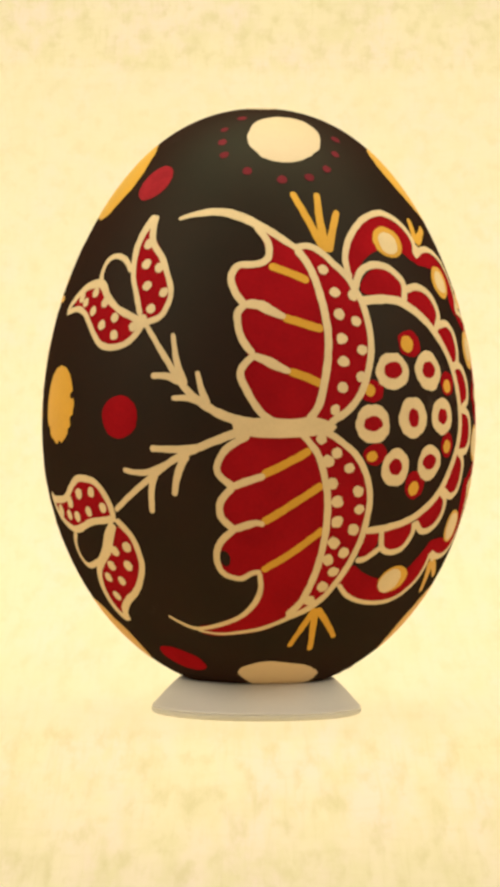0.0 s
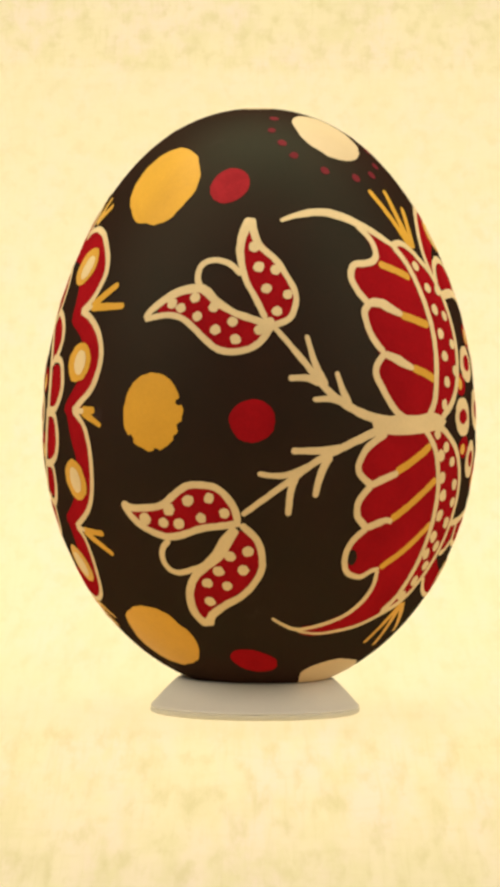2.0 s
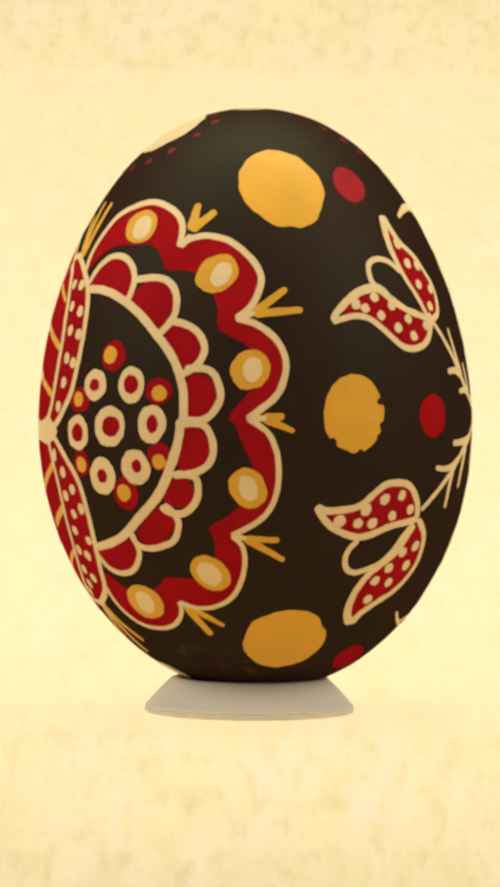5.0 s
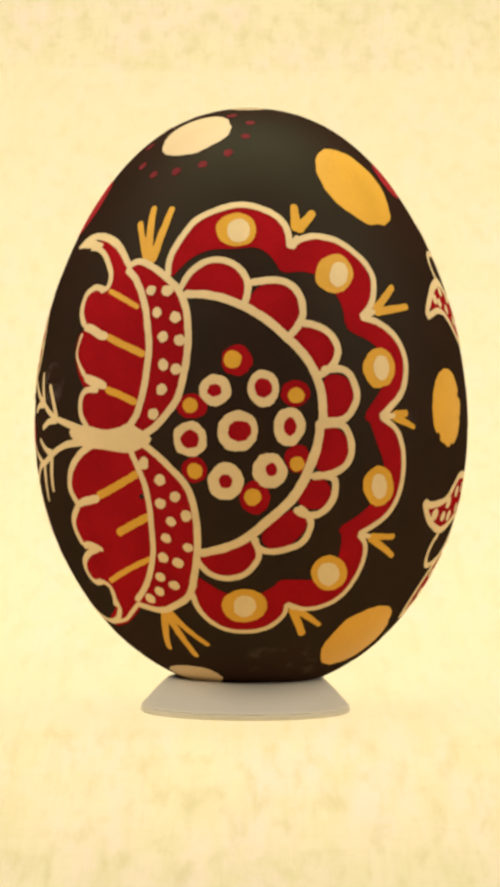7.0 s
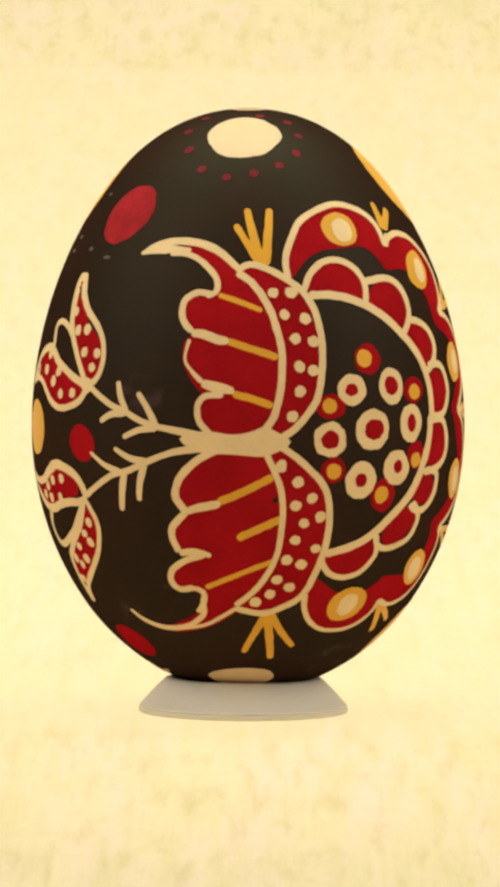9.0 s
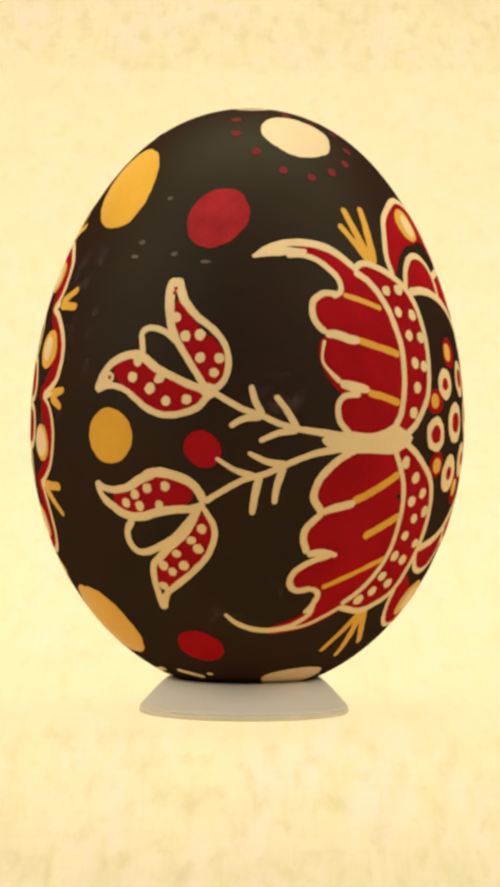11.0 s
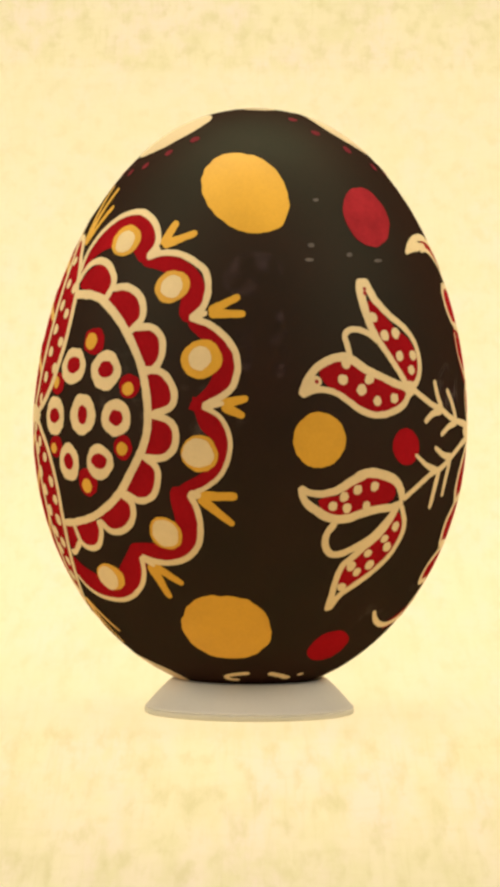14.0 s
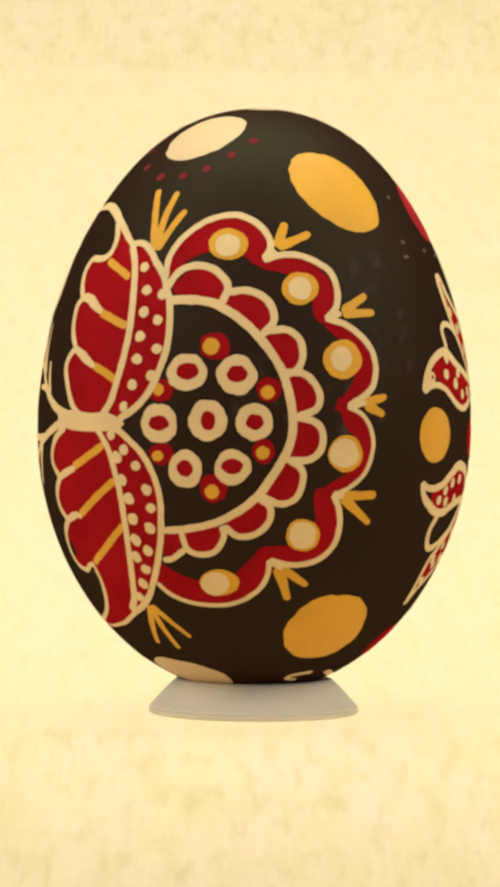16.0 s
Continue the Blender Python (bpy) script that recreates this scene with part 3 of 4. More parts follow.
def paint_daisy_b(egg):
    m = motif("daisy", egg, "scalloped red daisy edged in cream")
    field(m, RED, [(-158.4, 16.3), (-157.8, 18.3), (-154.2, 20.4), (-148.8, 21.8), (-139.6, 22.5), (-130.1, 22.5), (-123, 21.5), (-120.2, 20.1), (-118.8, 18.8), (-121.8, 16.9), (-123.1, 17.5), (-125.9, 18.6), (-130.4, 19.3), (-137.9, 19.2), (-145.5, 19.1), (-151.9, 18.3), (-156, 17.1)])
    field(m, RED, [(-120.3, 18.7), (-114.1, 19.4), (-107.9, 19.5), (-100.4, 18.4), (-95.5, 16.9), (-94.4, 14.9), (-96.1, 13.3), (-99.5, 12), (-103.7, 11.3), (-103.9, 12.6), (-104.9, 14), (-107.1, 15.1), (-110.2, 16.3), (-115.5, 16.9), (-122.7, 17)])
    field(m, RED, [(-102.5, 11.8), (-99.6, 11.9), (-93.2, 10.9), (-88, 9.2), (-87, 7.2), (-88.4, 5.3), (-91.5, 3.7), (-96.1, 2.2), (-100.6, 2.3), (-96.1, 4.3), (-92.7, 6), (-92.8, 8.1), (-96.9, 9.8), (-103.7, 11.1)])
    stroke(m, CREAM, 0.73, [(-158.5, 16), (-158.8, 18), (-156.5, 19.7), (-152.6, 21.4), (-146, 22.4), (-137.5, 23), (-130, 22.8), (-122.8, 21.9), (-119.6, 20.7), (-119.3, 18.8)])
    stroke(m, CREAM, 0.73, [(-119.1, 18.8), (-116, 19.6), (-109.6, 19.9), (-101.7, 19.3), (-95.5, 17.8), (-92.3, 16.1), (-93.1, 14.4), (-95.9, 12.9), (-99.7, 12)])
    stroke(m, CREAM, 0.73, [(-99.7, 12), (-94, 11.4), (-88.6, 9.9), (-86.2, 8), (-86.7, 6.1), (-89.5, 4.2), (-96.7, 2.2)])
    stroke(m, CREAM, (0.9, 0.56), [(-119.1, 18.8), (-115.9, 20)])
    stroke(m, CREAM, (0.96, 0.56), [(-99.7, 12), (-94.2, 12.5)])
    stroke(m, CREAM, (0.96, 0.51), [(-96.7, 2.2), (-91.6, 2.3)])
    eye(m, (-137.2, 20.7, 2.03, 1.84, -10), (-136.4, 20.6, 1.29, 1.11, -85))
    eye(m, (-105.7, 16.3, 2.24, 1.9, 38), (-104.4, 16.2, 1.36, 0.97, 66))
    eye(m, (-95.7, 7, 2.06, 1.88, 34), (-95.1, 7, 1.26, 0.97, 74))
    stroke(m, GOLD, (1.1, 0.73), [(-116.3, 20.4), (-115.4, 23)])
    stroke(m, GOLD, (1.1, 0.73), [(-116.3, 20.4), (-108.1, 22.3)])
    stroke(m, GOLD, (0.9, 0.67), [(-94.6, 12.5), (-84.74, 14.8)])
    stroke(m, GOLD, (0.9, 0.67), [(-94.7, 12.4), (-80.43, 12.7)])
    stroke(m, GOLD, (0.9, 0.73), [(-92.6, 2.3), (-86.92, 2.42)])
    stroke(m, GOLD, (0.9, 0.51), [(-92.6, 2.3), (-84.36, 0.908)])
    field(m, RED, [(-99.8, 2.9), (-96.8, 2.1), (-91.7, 0.9), (-90, -1.1), (-89.3, -3.3), (-90.2, -5.5), (-93.9, -7.4), (-101.5, -9.2), (-107.1, -8.8), (-102.2, -7.7), (-98.2, -6.5), (-95, -4.6), (-94.6, -2.4), (-97, -0.2)])
    field(m, RED, [(-105.7, -8.9), (-101.4, -9.4), (-99.5, -11), (-99.9, -12.9), (-103, -15), (-108.9, -16.2), (-117.8, -16.2), (-121.9, -15.7), (-124.5, -14.1), (-118.8, -14), (-113.4, -14), (-107.5, -13.1), (-105.8, -11.4), (-105.6, -10)])
    field(m, RED, [(-122.2, -14.6), (-121.6, -16.3), (-125, -17.8), (-133.9, -18.7), (-143.2, -18.5), (-148.6, -17.3), (-152.1, -15.5), (-150.5, -13.7), (-146.8, -14.3), (-142.7, -15.1), (-134.7, -15.9), (-128.4, -15.1), (-124.1, -14.3)])
    stroke(m, CREAM, 0.62, [(-96.7, 2.3), (-91.7, 1), (-89.3, -0.8), (-88.6, -2.8), (-89, -4.7), (-90.8, -6.6), (-94.6, -8), (-101.6, -9.3)])
    stroke(m, CREAM, 0.56, [(-101.6, -9.3), (-98.7, -10.4), (-98.2, -12.1), (-99.8, -14.1), (-103.3, -15.7), (-109.6, -16.6), (-115.6, -16.7), (-121.5, -16.1)])
    stroke(m, CREAM, (0.51, 0.56, 0.56, 0.67), [(-121.5, -16.1), (-122.1, -17.3), (-126.7, -18.5), (-134, -19), (-142.3, -18.8), (-148.1, -17.9), (-151.4, -16.5), (-152.2, -14.9)])
    stroke(m, CREAM, (0.79, 0.45), [(-101.4, -9.3), (-97.3, -9.6)])
    stroke(m, CREAM, (0.79, 0.45), [(-121.5, -16.1), (-118, -16.7)])
    eye(m, (-96.7, -4.6, 2.13, 1.79, -57), (-96.7, -4.6, 1.29, 0.94, -74))
    eye(m, (-108.9, -13.1, 2.24, 1.75, -50), (-109.2, -13.2, 1.44, 1.11, -55))
    eye(m, (-135.6, -16.3, 2.28, 2.08, 8), (-135.4, -16.3, 1.39, 1.1, 85))
    stroke(m, GOLD, (0.72, 0.62), [(-98, -9.6), (-88.26, -9.83)])
    stroke(m, GOLD, (0.81, 0.56), [(-98, -9.6), (-86.63, -11.9)])
    stroke(m, GOLD, (0.9, 0.67), [(-119.8, -16.5), (-113.1, -19.6)])
    stroke(m, GOLD, (0.9, 0.51), [(-119.4, -16.5), (-107.1, -18.6)])


def paint_inner_scallops_b(egg):
    m = motif("scallop_ring", egg, "cream arch with red scallops")
    field(m, RED, [(-151.4, 14.9), (-149.2, 16.5), (-144.9, 17.4), (-139.5, 17.2), (-135.9, 16.2), (-134.6, 15), (-136.2, 14.2), (-143.5, 14.9)])
    field(m, RED, [(-132.1, 13.5), (-130, 14.8), (-125.7, 15.4), (-121.1, 14.9), (-118.9, 13.5), (-119.7, 12.1), (-123.1, 11.3), (-127.8, 12.4)])
    field(m, RED, [(-120.1, 10.2), (-116.7, 11.1), (-112.7, 10.6), (-109.7, 9.2), (-110.8, 8.1), (-114.3, 7.1), (-117.2, 8.8)])
    field(m, RED, [(-112.5, 5.7), (-110.4, 6.3), (-106.7, 5.9), (-105.4, 4.6), (-107.7, 3), (-113, 2.7)])
    stroke(m, CREAM, (0.9, 0.96, 0.96), [(-152.8, 14.5), (-146, 14.5), (-140, 14.1), (-133.4, 13.2), (-127.8, 12), (-123.3, 10.6), (-118.7, 8.9), (-115.5, 7), (-113.8, 4.9), (-113.6, 2.8), (-113.8, 1.6)])
    stroke(m, CREAM, 0.73, [(-154, 14.9), (-151.5, 16.5), (-146.9, 17.6), (-141.4, 17.8), (-136.6, 17.2), (-133.5, 15.9), (-133.4, 14.5), (-134.6, 13.4)])
    stroke(m, CREAM, 0.79, [(-132.7, 15.6), (-128.2, 15.8), (-123.9, 15.8), (-119.7, 15.2), (-117.6, 13.9), (-117.7, 12.3), (-119.9, 11.1), (-122, 10.4)])
    stroke(m, CREAM, 0.79, [(-118.6, 11.7), (-114.1, 11.4), (-110.2, 10.6), (-108.2, 9.2), (-109.4, 7.8), (-112.8, 6.8), (-115.6, 6.5)])
    stroke(m, CREAM, 0.79, [(-113.5, 7.1), (-107.8, 7.1), (-105.1, 6.4), (-103.6, 4.8), (-104.5, 3.5), (-107.8, 2.2), (-113, 2.1)])
    ring(m, (-142.1, 5.3, 1.57, 1.57, 0), (-142.3, 5.3, 0.7, 0.61, -2))
    ring(m, (-129.4, 5.5, 1.79, 1.6, 88), (-129.4, 5.5, 0.91, 0.83, 88))
    ember(m, (-136.4, 8.2, 1.55, 1.55, 0), (-137.5, 8.3, 0.89, 0.89, 0))
    ember(m, (-120.8, 4.9, 1.46, 1.32, 1), (-120.7, 4.7, 0.85, 0.74, 0))
    ember(m, (-148.4, 3.7, 1.6, 1.24, 0), (-148.8, 3.8, 0.76, 0.76, 0))
    field(m, RED, [(-112.8, 1.1), (-110, 1), (-106.8, -0.2), (-107.2, -1.9), (-110.8, -2.5), (-114.7, -2.3)])
    field(m, RED, [(-119.4, -5.7), (-115.8, -3.8), (-113.4, -4), (-111.9, -5.1), (-114.3, -6.2)])
    field(m, RED, [(-129.1, -9.1), (-122, -6.9), (-118.9, -7.2), (-118.7, -8.4), (-123.2, -10), (-126.7, -10.2)])
    field(m, RED, [(-147, -11.5), (-139.9, -10.9), (-133, -10), (-132, -10.8), (-133.6, -12.2), (-138.6, -13.1), (-143.7, -12.7)])
    stroke(m, CREAM, (0.96, 1.12, 1.01, 0.9), [(-114.4, 2.3), (-115, 0.2), (-117, -2), (-119.2, -3.9), (-122.8, -5.8), (-128.1, -7.5), (-133.4, -9.1), (-139.8, -10.2), (-148.1, -10.9)])
    stroke(m, CREAM, 0.79, [(-114.6, 1.7), (-108.5, 1.7), (-106.1, 0.4), (-105.8, -1.3), (-107.8, -2.5), (-111.5, -3.1), (-117, -3.3)])
    stroke(m, CREAM, 0.79, [(-116.2, -3.1), (-110.9, -3.5), (-110.1, -4.9), (-111.3, -6.1), (-114.2, -7), (-118.1, -7.1), (-121.3, -6.4)])
    stroke(m, CREAM, 0.73, [(-120.1, -6.2), (-117.1, -7.3), (-116.5, -8.4), (-118.5, -9.8), (-123.1, -10.5), (-127.9, -10.7), (-131.1, -10.2), (-131.8, -9.2)])
    stroke(m, CREAM, 0.67, [(-132.5, -9.3), (-130.8, -10.8), (-131.8, -11.9), (-135.2, -13), (-140.4, -13.4), (-145.2, -13), (-148.1, -12), (-149.4, -11.1)])
    ring(m, (-136.2, 1.3, 2, 2, 0), (-135.7, 1.3, 1.15, 1.04, 0))
    ring(m, (-148.8, 0.5, 1.75, 1.75, 0), (-148.7, 0.5, 0.97, 0.87, 5))
    ring(m, (-122.7, 1.7, 1.91, 1.58, 89), (-122.5, 1.7, 0.87, 0.61, 89))
    ring(m, (-127.9, -2.6, 1.8, 1.64, -86), (-127.5, -2.5, 0.69, 0.55, -89))
    ring(m, (-139.6, -3.6, 1.95, 1.73, 83), (-139.5, -3.6, 0.68, 0.68, 0))
    ember(m, (-120.5, -1.5, 1.43, 1.26, -85), (-120.7, -2, 0.75, 0.75, 0))
    ember(m, (-131.8, -5.3, 1.69, 1.5, -90), (-132.4, -5.2, 0.86, 0.86, 0))
    ember(m, (-147.7, -2.5, 1.3, 1.3, 0), (-147.7, -2.6, 0.78, 0.78, 0))


def paint_upper_wing_b(egg):
    m = motif("wing", egg, "cream-outlined red wing petals with gold veins")
    field(m, RED, [(168.1, 19), (176.6, 18.5), (183.8, 17.1), (188.5, 15.8), (192.9, 14.1), (196.2, 11.4), (197.3, 8.2), (196.7, 4.9), (194.1, 2.1), (185.5, 0.9), (178.8, 1.8), (176.3, 3.2), (176.2, 4.3), (179, 4.9), (176, 5.9), (172.4, 8.1), (172.4, 10), (174.6, 10.7), (170.4, 12.4), (170.5, 13.8), (175.1, 14.6), (180.8, 14.7), (180.8, 15.7), (177.9, 17.1)])
    field(m, RED, [(-171.8, 16.8), (-163.2, 16.7), (-155, 14.6), (-151.4, 12.3), (-150.4, 9), (-151.9, 5.5), (-156.1, 2.6), (-163, 1.1), (-165.9, 1.4), (-163, 4.1), (-161.2, 7.6), (-161.9, 10.9), (-164.3, 13.6), (-168.2, 15.8)])
    stroke(m, GOLD, 0.56, [(-179.5, 14.6), (-172.7, 13.9), (-166.7, 13.1)])
    stroke(m, GOLD, 0.73, [(-176.5, 10.2), (-169.4, 9.4), (-162.6, 8.6)])
    stroke(m, GOLD, 0.73, [(-174.8, 5.1), (-169.5, 4.6), (-164.2, 3.9)])
    stroke(m, CREAM, (0.45, 0.84, 0.9, 0.67), [(152.9, 18.3), (157, 19.1), (164.1, 19.6), (172.3, 19.5), (179.3, 18.8), (184.1, 17.7), (187.3, 16.8)])
    stroke(m, CREAM, (0.45, 1.12, 0.45), [(152.3, 18.3), (160.8, 18.8), (170.4, 18.8)])
    stroke(m, CREAM, (0.56, 0.67, 0.67), [(163.3, 18.4), (169.4, 18.4), (174.6, 17.7), (178.8, 16.5), (180.1, 15.6), (179.5, 14.8), (176.7, 14.5)])
    stroke(m, CREAM, 0.73, [(179, 14.6), (174.4, 14.8), (171, 14.2), (170, 13.2), (170.8, 12), (173.6, 11)])
    stroke(m, CREAM, (0.9, 1.07, 0.79), [(173.3, 10.9), (176.8, 10.8), (181, 10.3), (184, 10.2)])
    stroke(m, CREAM, (0.39, 0.28, 0.39, 0.67), [(173, 10.3), (172.1, 9.1), (172.2, 8.1), (174.4, 7.1), (177, 6.2)])
    stroke(m, CREAM, (0.96, 1.12, 0.79), [(176.8, 6.1), (180.2, 5.8), (183.9, 5.5), (185.6, 5.3)])
    stroke(m, CREAM, 0.67, [(-177.2, 5), (-181.6, 4.9), (-183.6, 4.3), (-184.1, 3.2), (-183.2, 2.2), (-180.5, 1.1)])
    stroke(m, CREAM, 0.79, [(-174.3, 16.7), (-170.4, 16), (-167.2, 14.8), (-164.3, 13.1), (-162.5, 11), (-161.5, 9.2), (-161.7, 6.9), (-162.4, 4.9), (-164.1, 2.8), (-167.3, 1.1)])
    stroke(m, CREAM, (0.73, 0.79, 0.79), [(-174.2, 16.8), (-172.2, 17.3), (-169.4, 17.5), (-164.2, 17), (-158.6, 16), (-154.2, 14.8), (-151.4, 13.1), (-150.2, 11), (-150.1, 9), (-150.7, 6.9), (-152.2, 4.6), (-155.1, 3), (-158.4, 1.7), (-162.2, 0.7)])
    field(m, CREAM, [(172.1, 0.6), (178, 1.1), (185.5, 0.8), (191.2, 1.2), (193.5, 1.6), (196.3, 1.1), (199.6, 0.4), (196.4, -0.3), (192.8, -0.7), (185.5, -0.5), (179.5, -0.4), (175.8, -0)])
    dots(m, CREAM, 0.53, [(-163.4, 14.8), (-160.3, 12.7), (-157.6, 10.4), (-156.8, 7.7), (-156.9, 5.3), (-159.1, 2.9), (-157.9, 14.8), (-154.4, 12.3), (-152.5, 10.1), (-153, 7.3)])
    stroke(m, GOLD, (0.79, 0.62), [(-166.8, 17.4), (-170.6, 19.3), (-175.3, 21.3)])
    stroke(m, GOLD, (1.01, 0.67), [(-166.3, 17.4), (-168.9, 20.1), (-171.3, 22.8)])
    stroke(m, GOLD, (1.01, 0.67), [(-165.4, 17.4), (-164.1, 20.1), (-162.8, 22.8)])


def paint_lower_wing_b(egg):
    m = motif("wing", egg, "cream-outlined red wing petals with gold veins")
    field(m, RED, [(-174.9, -0.3), (-181.7, -1.4), (-188, -3.7), (-189.4, -5.3), (-186.4, -6.4), (-190.9, -8.2), (-191.6, -9.6), (-189.4, -10.7), (-184.1, -11.2), (-192.3, -12.5), (-193.6, -13.5), (-190, -14.3), (-185.4, -14.6), (-184.6, -15.9), (-189, -17.5), (-199.2, -18.8), (-186.1, -18.2), (-175.3, -16.6), (-168.2, -14.3), (-163.7, -12), (-161.7, -9.1), (-161.7, -6), (-163.4, -2.9), (-166.9, -0.4)])
    field(m, RED, [(-165.4, -0.2), (-159.1, -1.2), (-154, -2.9), (-149.8, -5.1), (-148.3, -8.8), (-150, -12), (-153.9, -15), (-163.1, -16.4), (-173.3, -16.3), (-165.4, -13.5), (-161.9, -10.5), (-161, -7.4), (-161.2, -4.8), (-164.1, -2)])
    stroke(m, GOLD, 0.79, [(-178.8, -5.6), (-171.3, -4.4), (-164.1, -3)])
    stroke(m, GOLD, 0.79, [(-173.7, -9.2), (-167.6, -8.2), (-161.4, -7.2)])
    stroke(m, GOLD, 0.56, [(176.2, -14.3), (187.1, -12.8), (197.5, -11.4)])
    stroke(m, CREAM, 0.84, [(-177.1, -0.1), (-183.5, -1.3), (-188.2, -2.9), (-190, -4.2), (-190.1, -5.3), (-187.5, -6.6)])
    stroke(m, CREAM, (0.67, 0.96, 0.84), [(172.1, -6.6), (176.6, -6.1), (182, -5.7)])
    stroke(m, CREAM, 0.79, [(172.5, -6.6), (168.6, -8), (167.8, -9.2), (169.4, -10.7)])
    stroke(m, CREAM, (0.84, 0.79, 0.56), [(169.4, -10.8), (174.2, -10.6), (178.8, -11)])
    stroke(m, CREAM, 0.73, [(176.9, -10.9), (171.2, -11.5), (166.5, -12.5), (165.3, -13.7), (167.6, -14.5), (172.6, -14.3)])
    stroke(m, CREAM, (0.67, 0.67, 0.56), [(172.2, -14.3), (175.2, -14.8), (174.7, -15.9), (172.1, -16.9)])
    stroke(m, CREAM, (0.56, 0.62, 0.73, 0.79, 0.73, 0.45), [(174.7, -15.3), (174.2, -17), (170, -18), (166.9, -18.4), (160.2, -18.7), (153.7, -18.5), (148.5, -17.9), (144.8, -17)])
    stroke(m, CREAM, (0.45, 0.45, 0.51), [(164.5, -18.7), (173.9, -18.2), (180.3, -17.3), (185.9, -16.3)])
    stroke(m, CREAM, 0.67, [(-166.8, -0.1), (-164.3, -2.1), (-162.1, -4.2), (-161.3, -6.3), (-161.5, -8.4), (-162.2, -10.6), (-164.3, -12.5), (-168.5, -14.5), (-174.8, -16.1)])
    stroke(m, CREAM, (0.73, 0.79, 0.79), [(-164.3, 0.4), (-158.8, -0.9), (-154, -2.5), (-150.2, -4.1), (-148.3, -6.3), (-148, -9), (-148.8, -11.1), (-150.6, -13.3), (-153.4, -15.2), (-159.1, -16.3), (-166, -16.9), (-175, -16.4)])
    dots(m, CREAM, 0.53, [(-162, -2), (-157.5, -3.6), (-153.4, -5.2), (-157.9, -5.9), (-155.3, -7.7), (-150.7, -7.1), (-157.4, -9.4), (-151.2, -10.3), (-159.4, -11.4), (-154.9, -11.9), (-161.8, -13.4), (-157.7, -14.2), (-163.7, -14.9), (-168.3, -15.7)])
    dots(m, SHELL, 0.28, [(-163.4, -5.3)])
    stroke(m, GOLD, (0.9, 0.56), [(-164.3, -17), (-168, -19), (-172.6, -21.2)])
    stroke(m, GOLD, (0.96, 0.62), [(-164.1, -17), (-162.3, -19.5), (-160.1, -21.9)])
    stroke(m, GOLD, (0.9, 0.56), [(-163.5, -16.8), (-158.2, -18.9), (-151.6, -20.6)])


def paint_stem_b(egg):
    m = motif("stem", egg, "cream forked stem")
    stroke(m, CREAM, (1.01, 0.67, 0.67, 0.67), [(179.5, 0.7), (172, 1.3), (165.3, 1.7), (160.2, 2.2), (155.4, 3), (149.9, 3.7), (143.1, 5.1), (140.1, 5.9)])
    stroke(m, CREAM, (0.84, 0.62), [(164.7, 1.7), (161.7, 3.6), (158.8, 5)])
    stroke(m, CREAM, (0.84, 0.56), [(164.9, 1.6), (159.5, 1.3), (154.7, 0.5)])
    stroke(m, CREAM, (0.84, 0.62), [(155.5, 3), (153.3, 4.7), (152.4, 6)])
    stroke(m, CREAM, (0.84, 0.62), [(155.4, 2.9), (150.6, 2.7), (146.9, 1.9)])
    stroke(m, CREAM, (1.01, 0.67, 0.67, 0.67), [(-179.7, -0.1), (-187.8, -0.5), (-193.8, -1.1), (-198.1, -1.8), (-203.7, -2.7), (-209.8, -3.4), (-219.7, -5.6)])
    stroke(m, CREAM, (0.84, 0.51), [(161.9, -1.8), (156.9, -1.5), (151.8, -0.6)])
    stroke(m, CREAM, (0.9, 0.62), [(161.3, -1.9), (159.6, -3.9), (159, -5.7)])
    stroke(m, CREAM, (0.79, 0.39), [(153.6, -2.9), (148.8, -2.4), (143.4, -1.2)])
    stroke(m, CREAM, (0.9, 0.67), [(155.1, -2.8), (153.9, -4.6), (153.1, -6.8)])


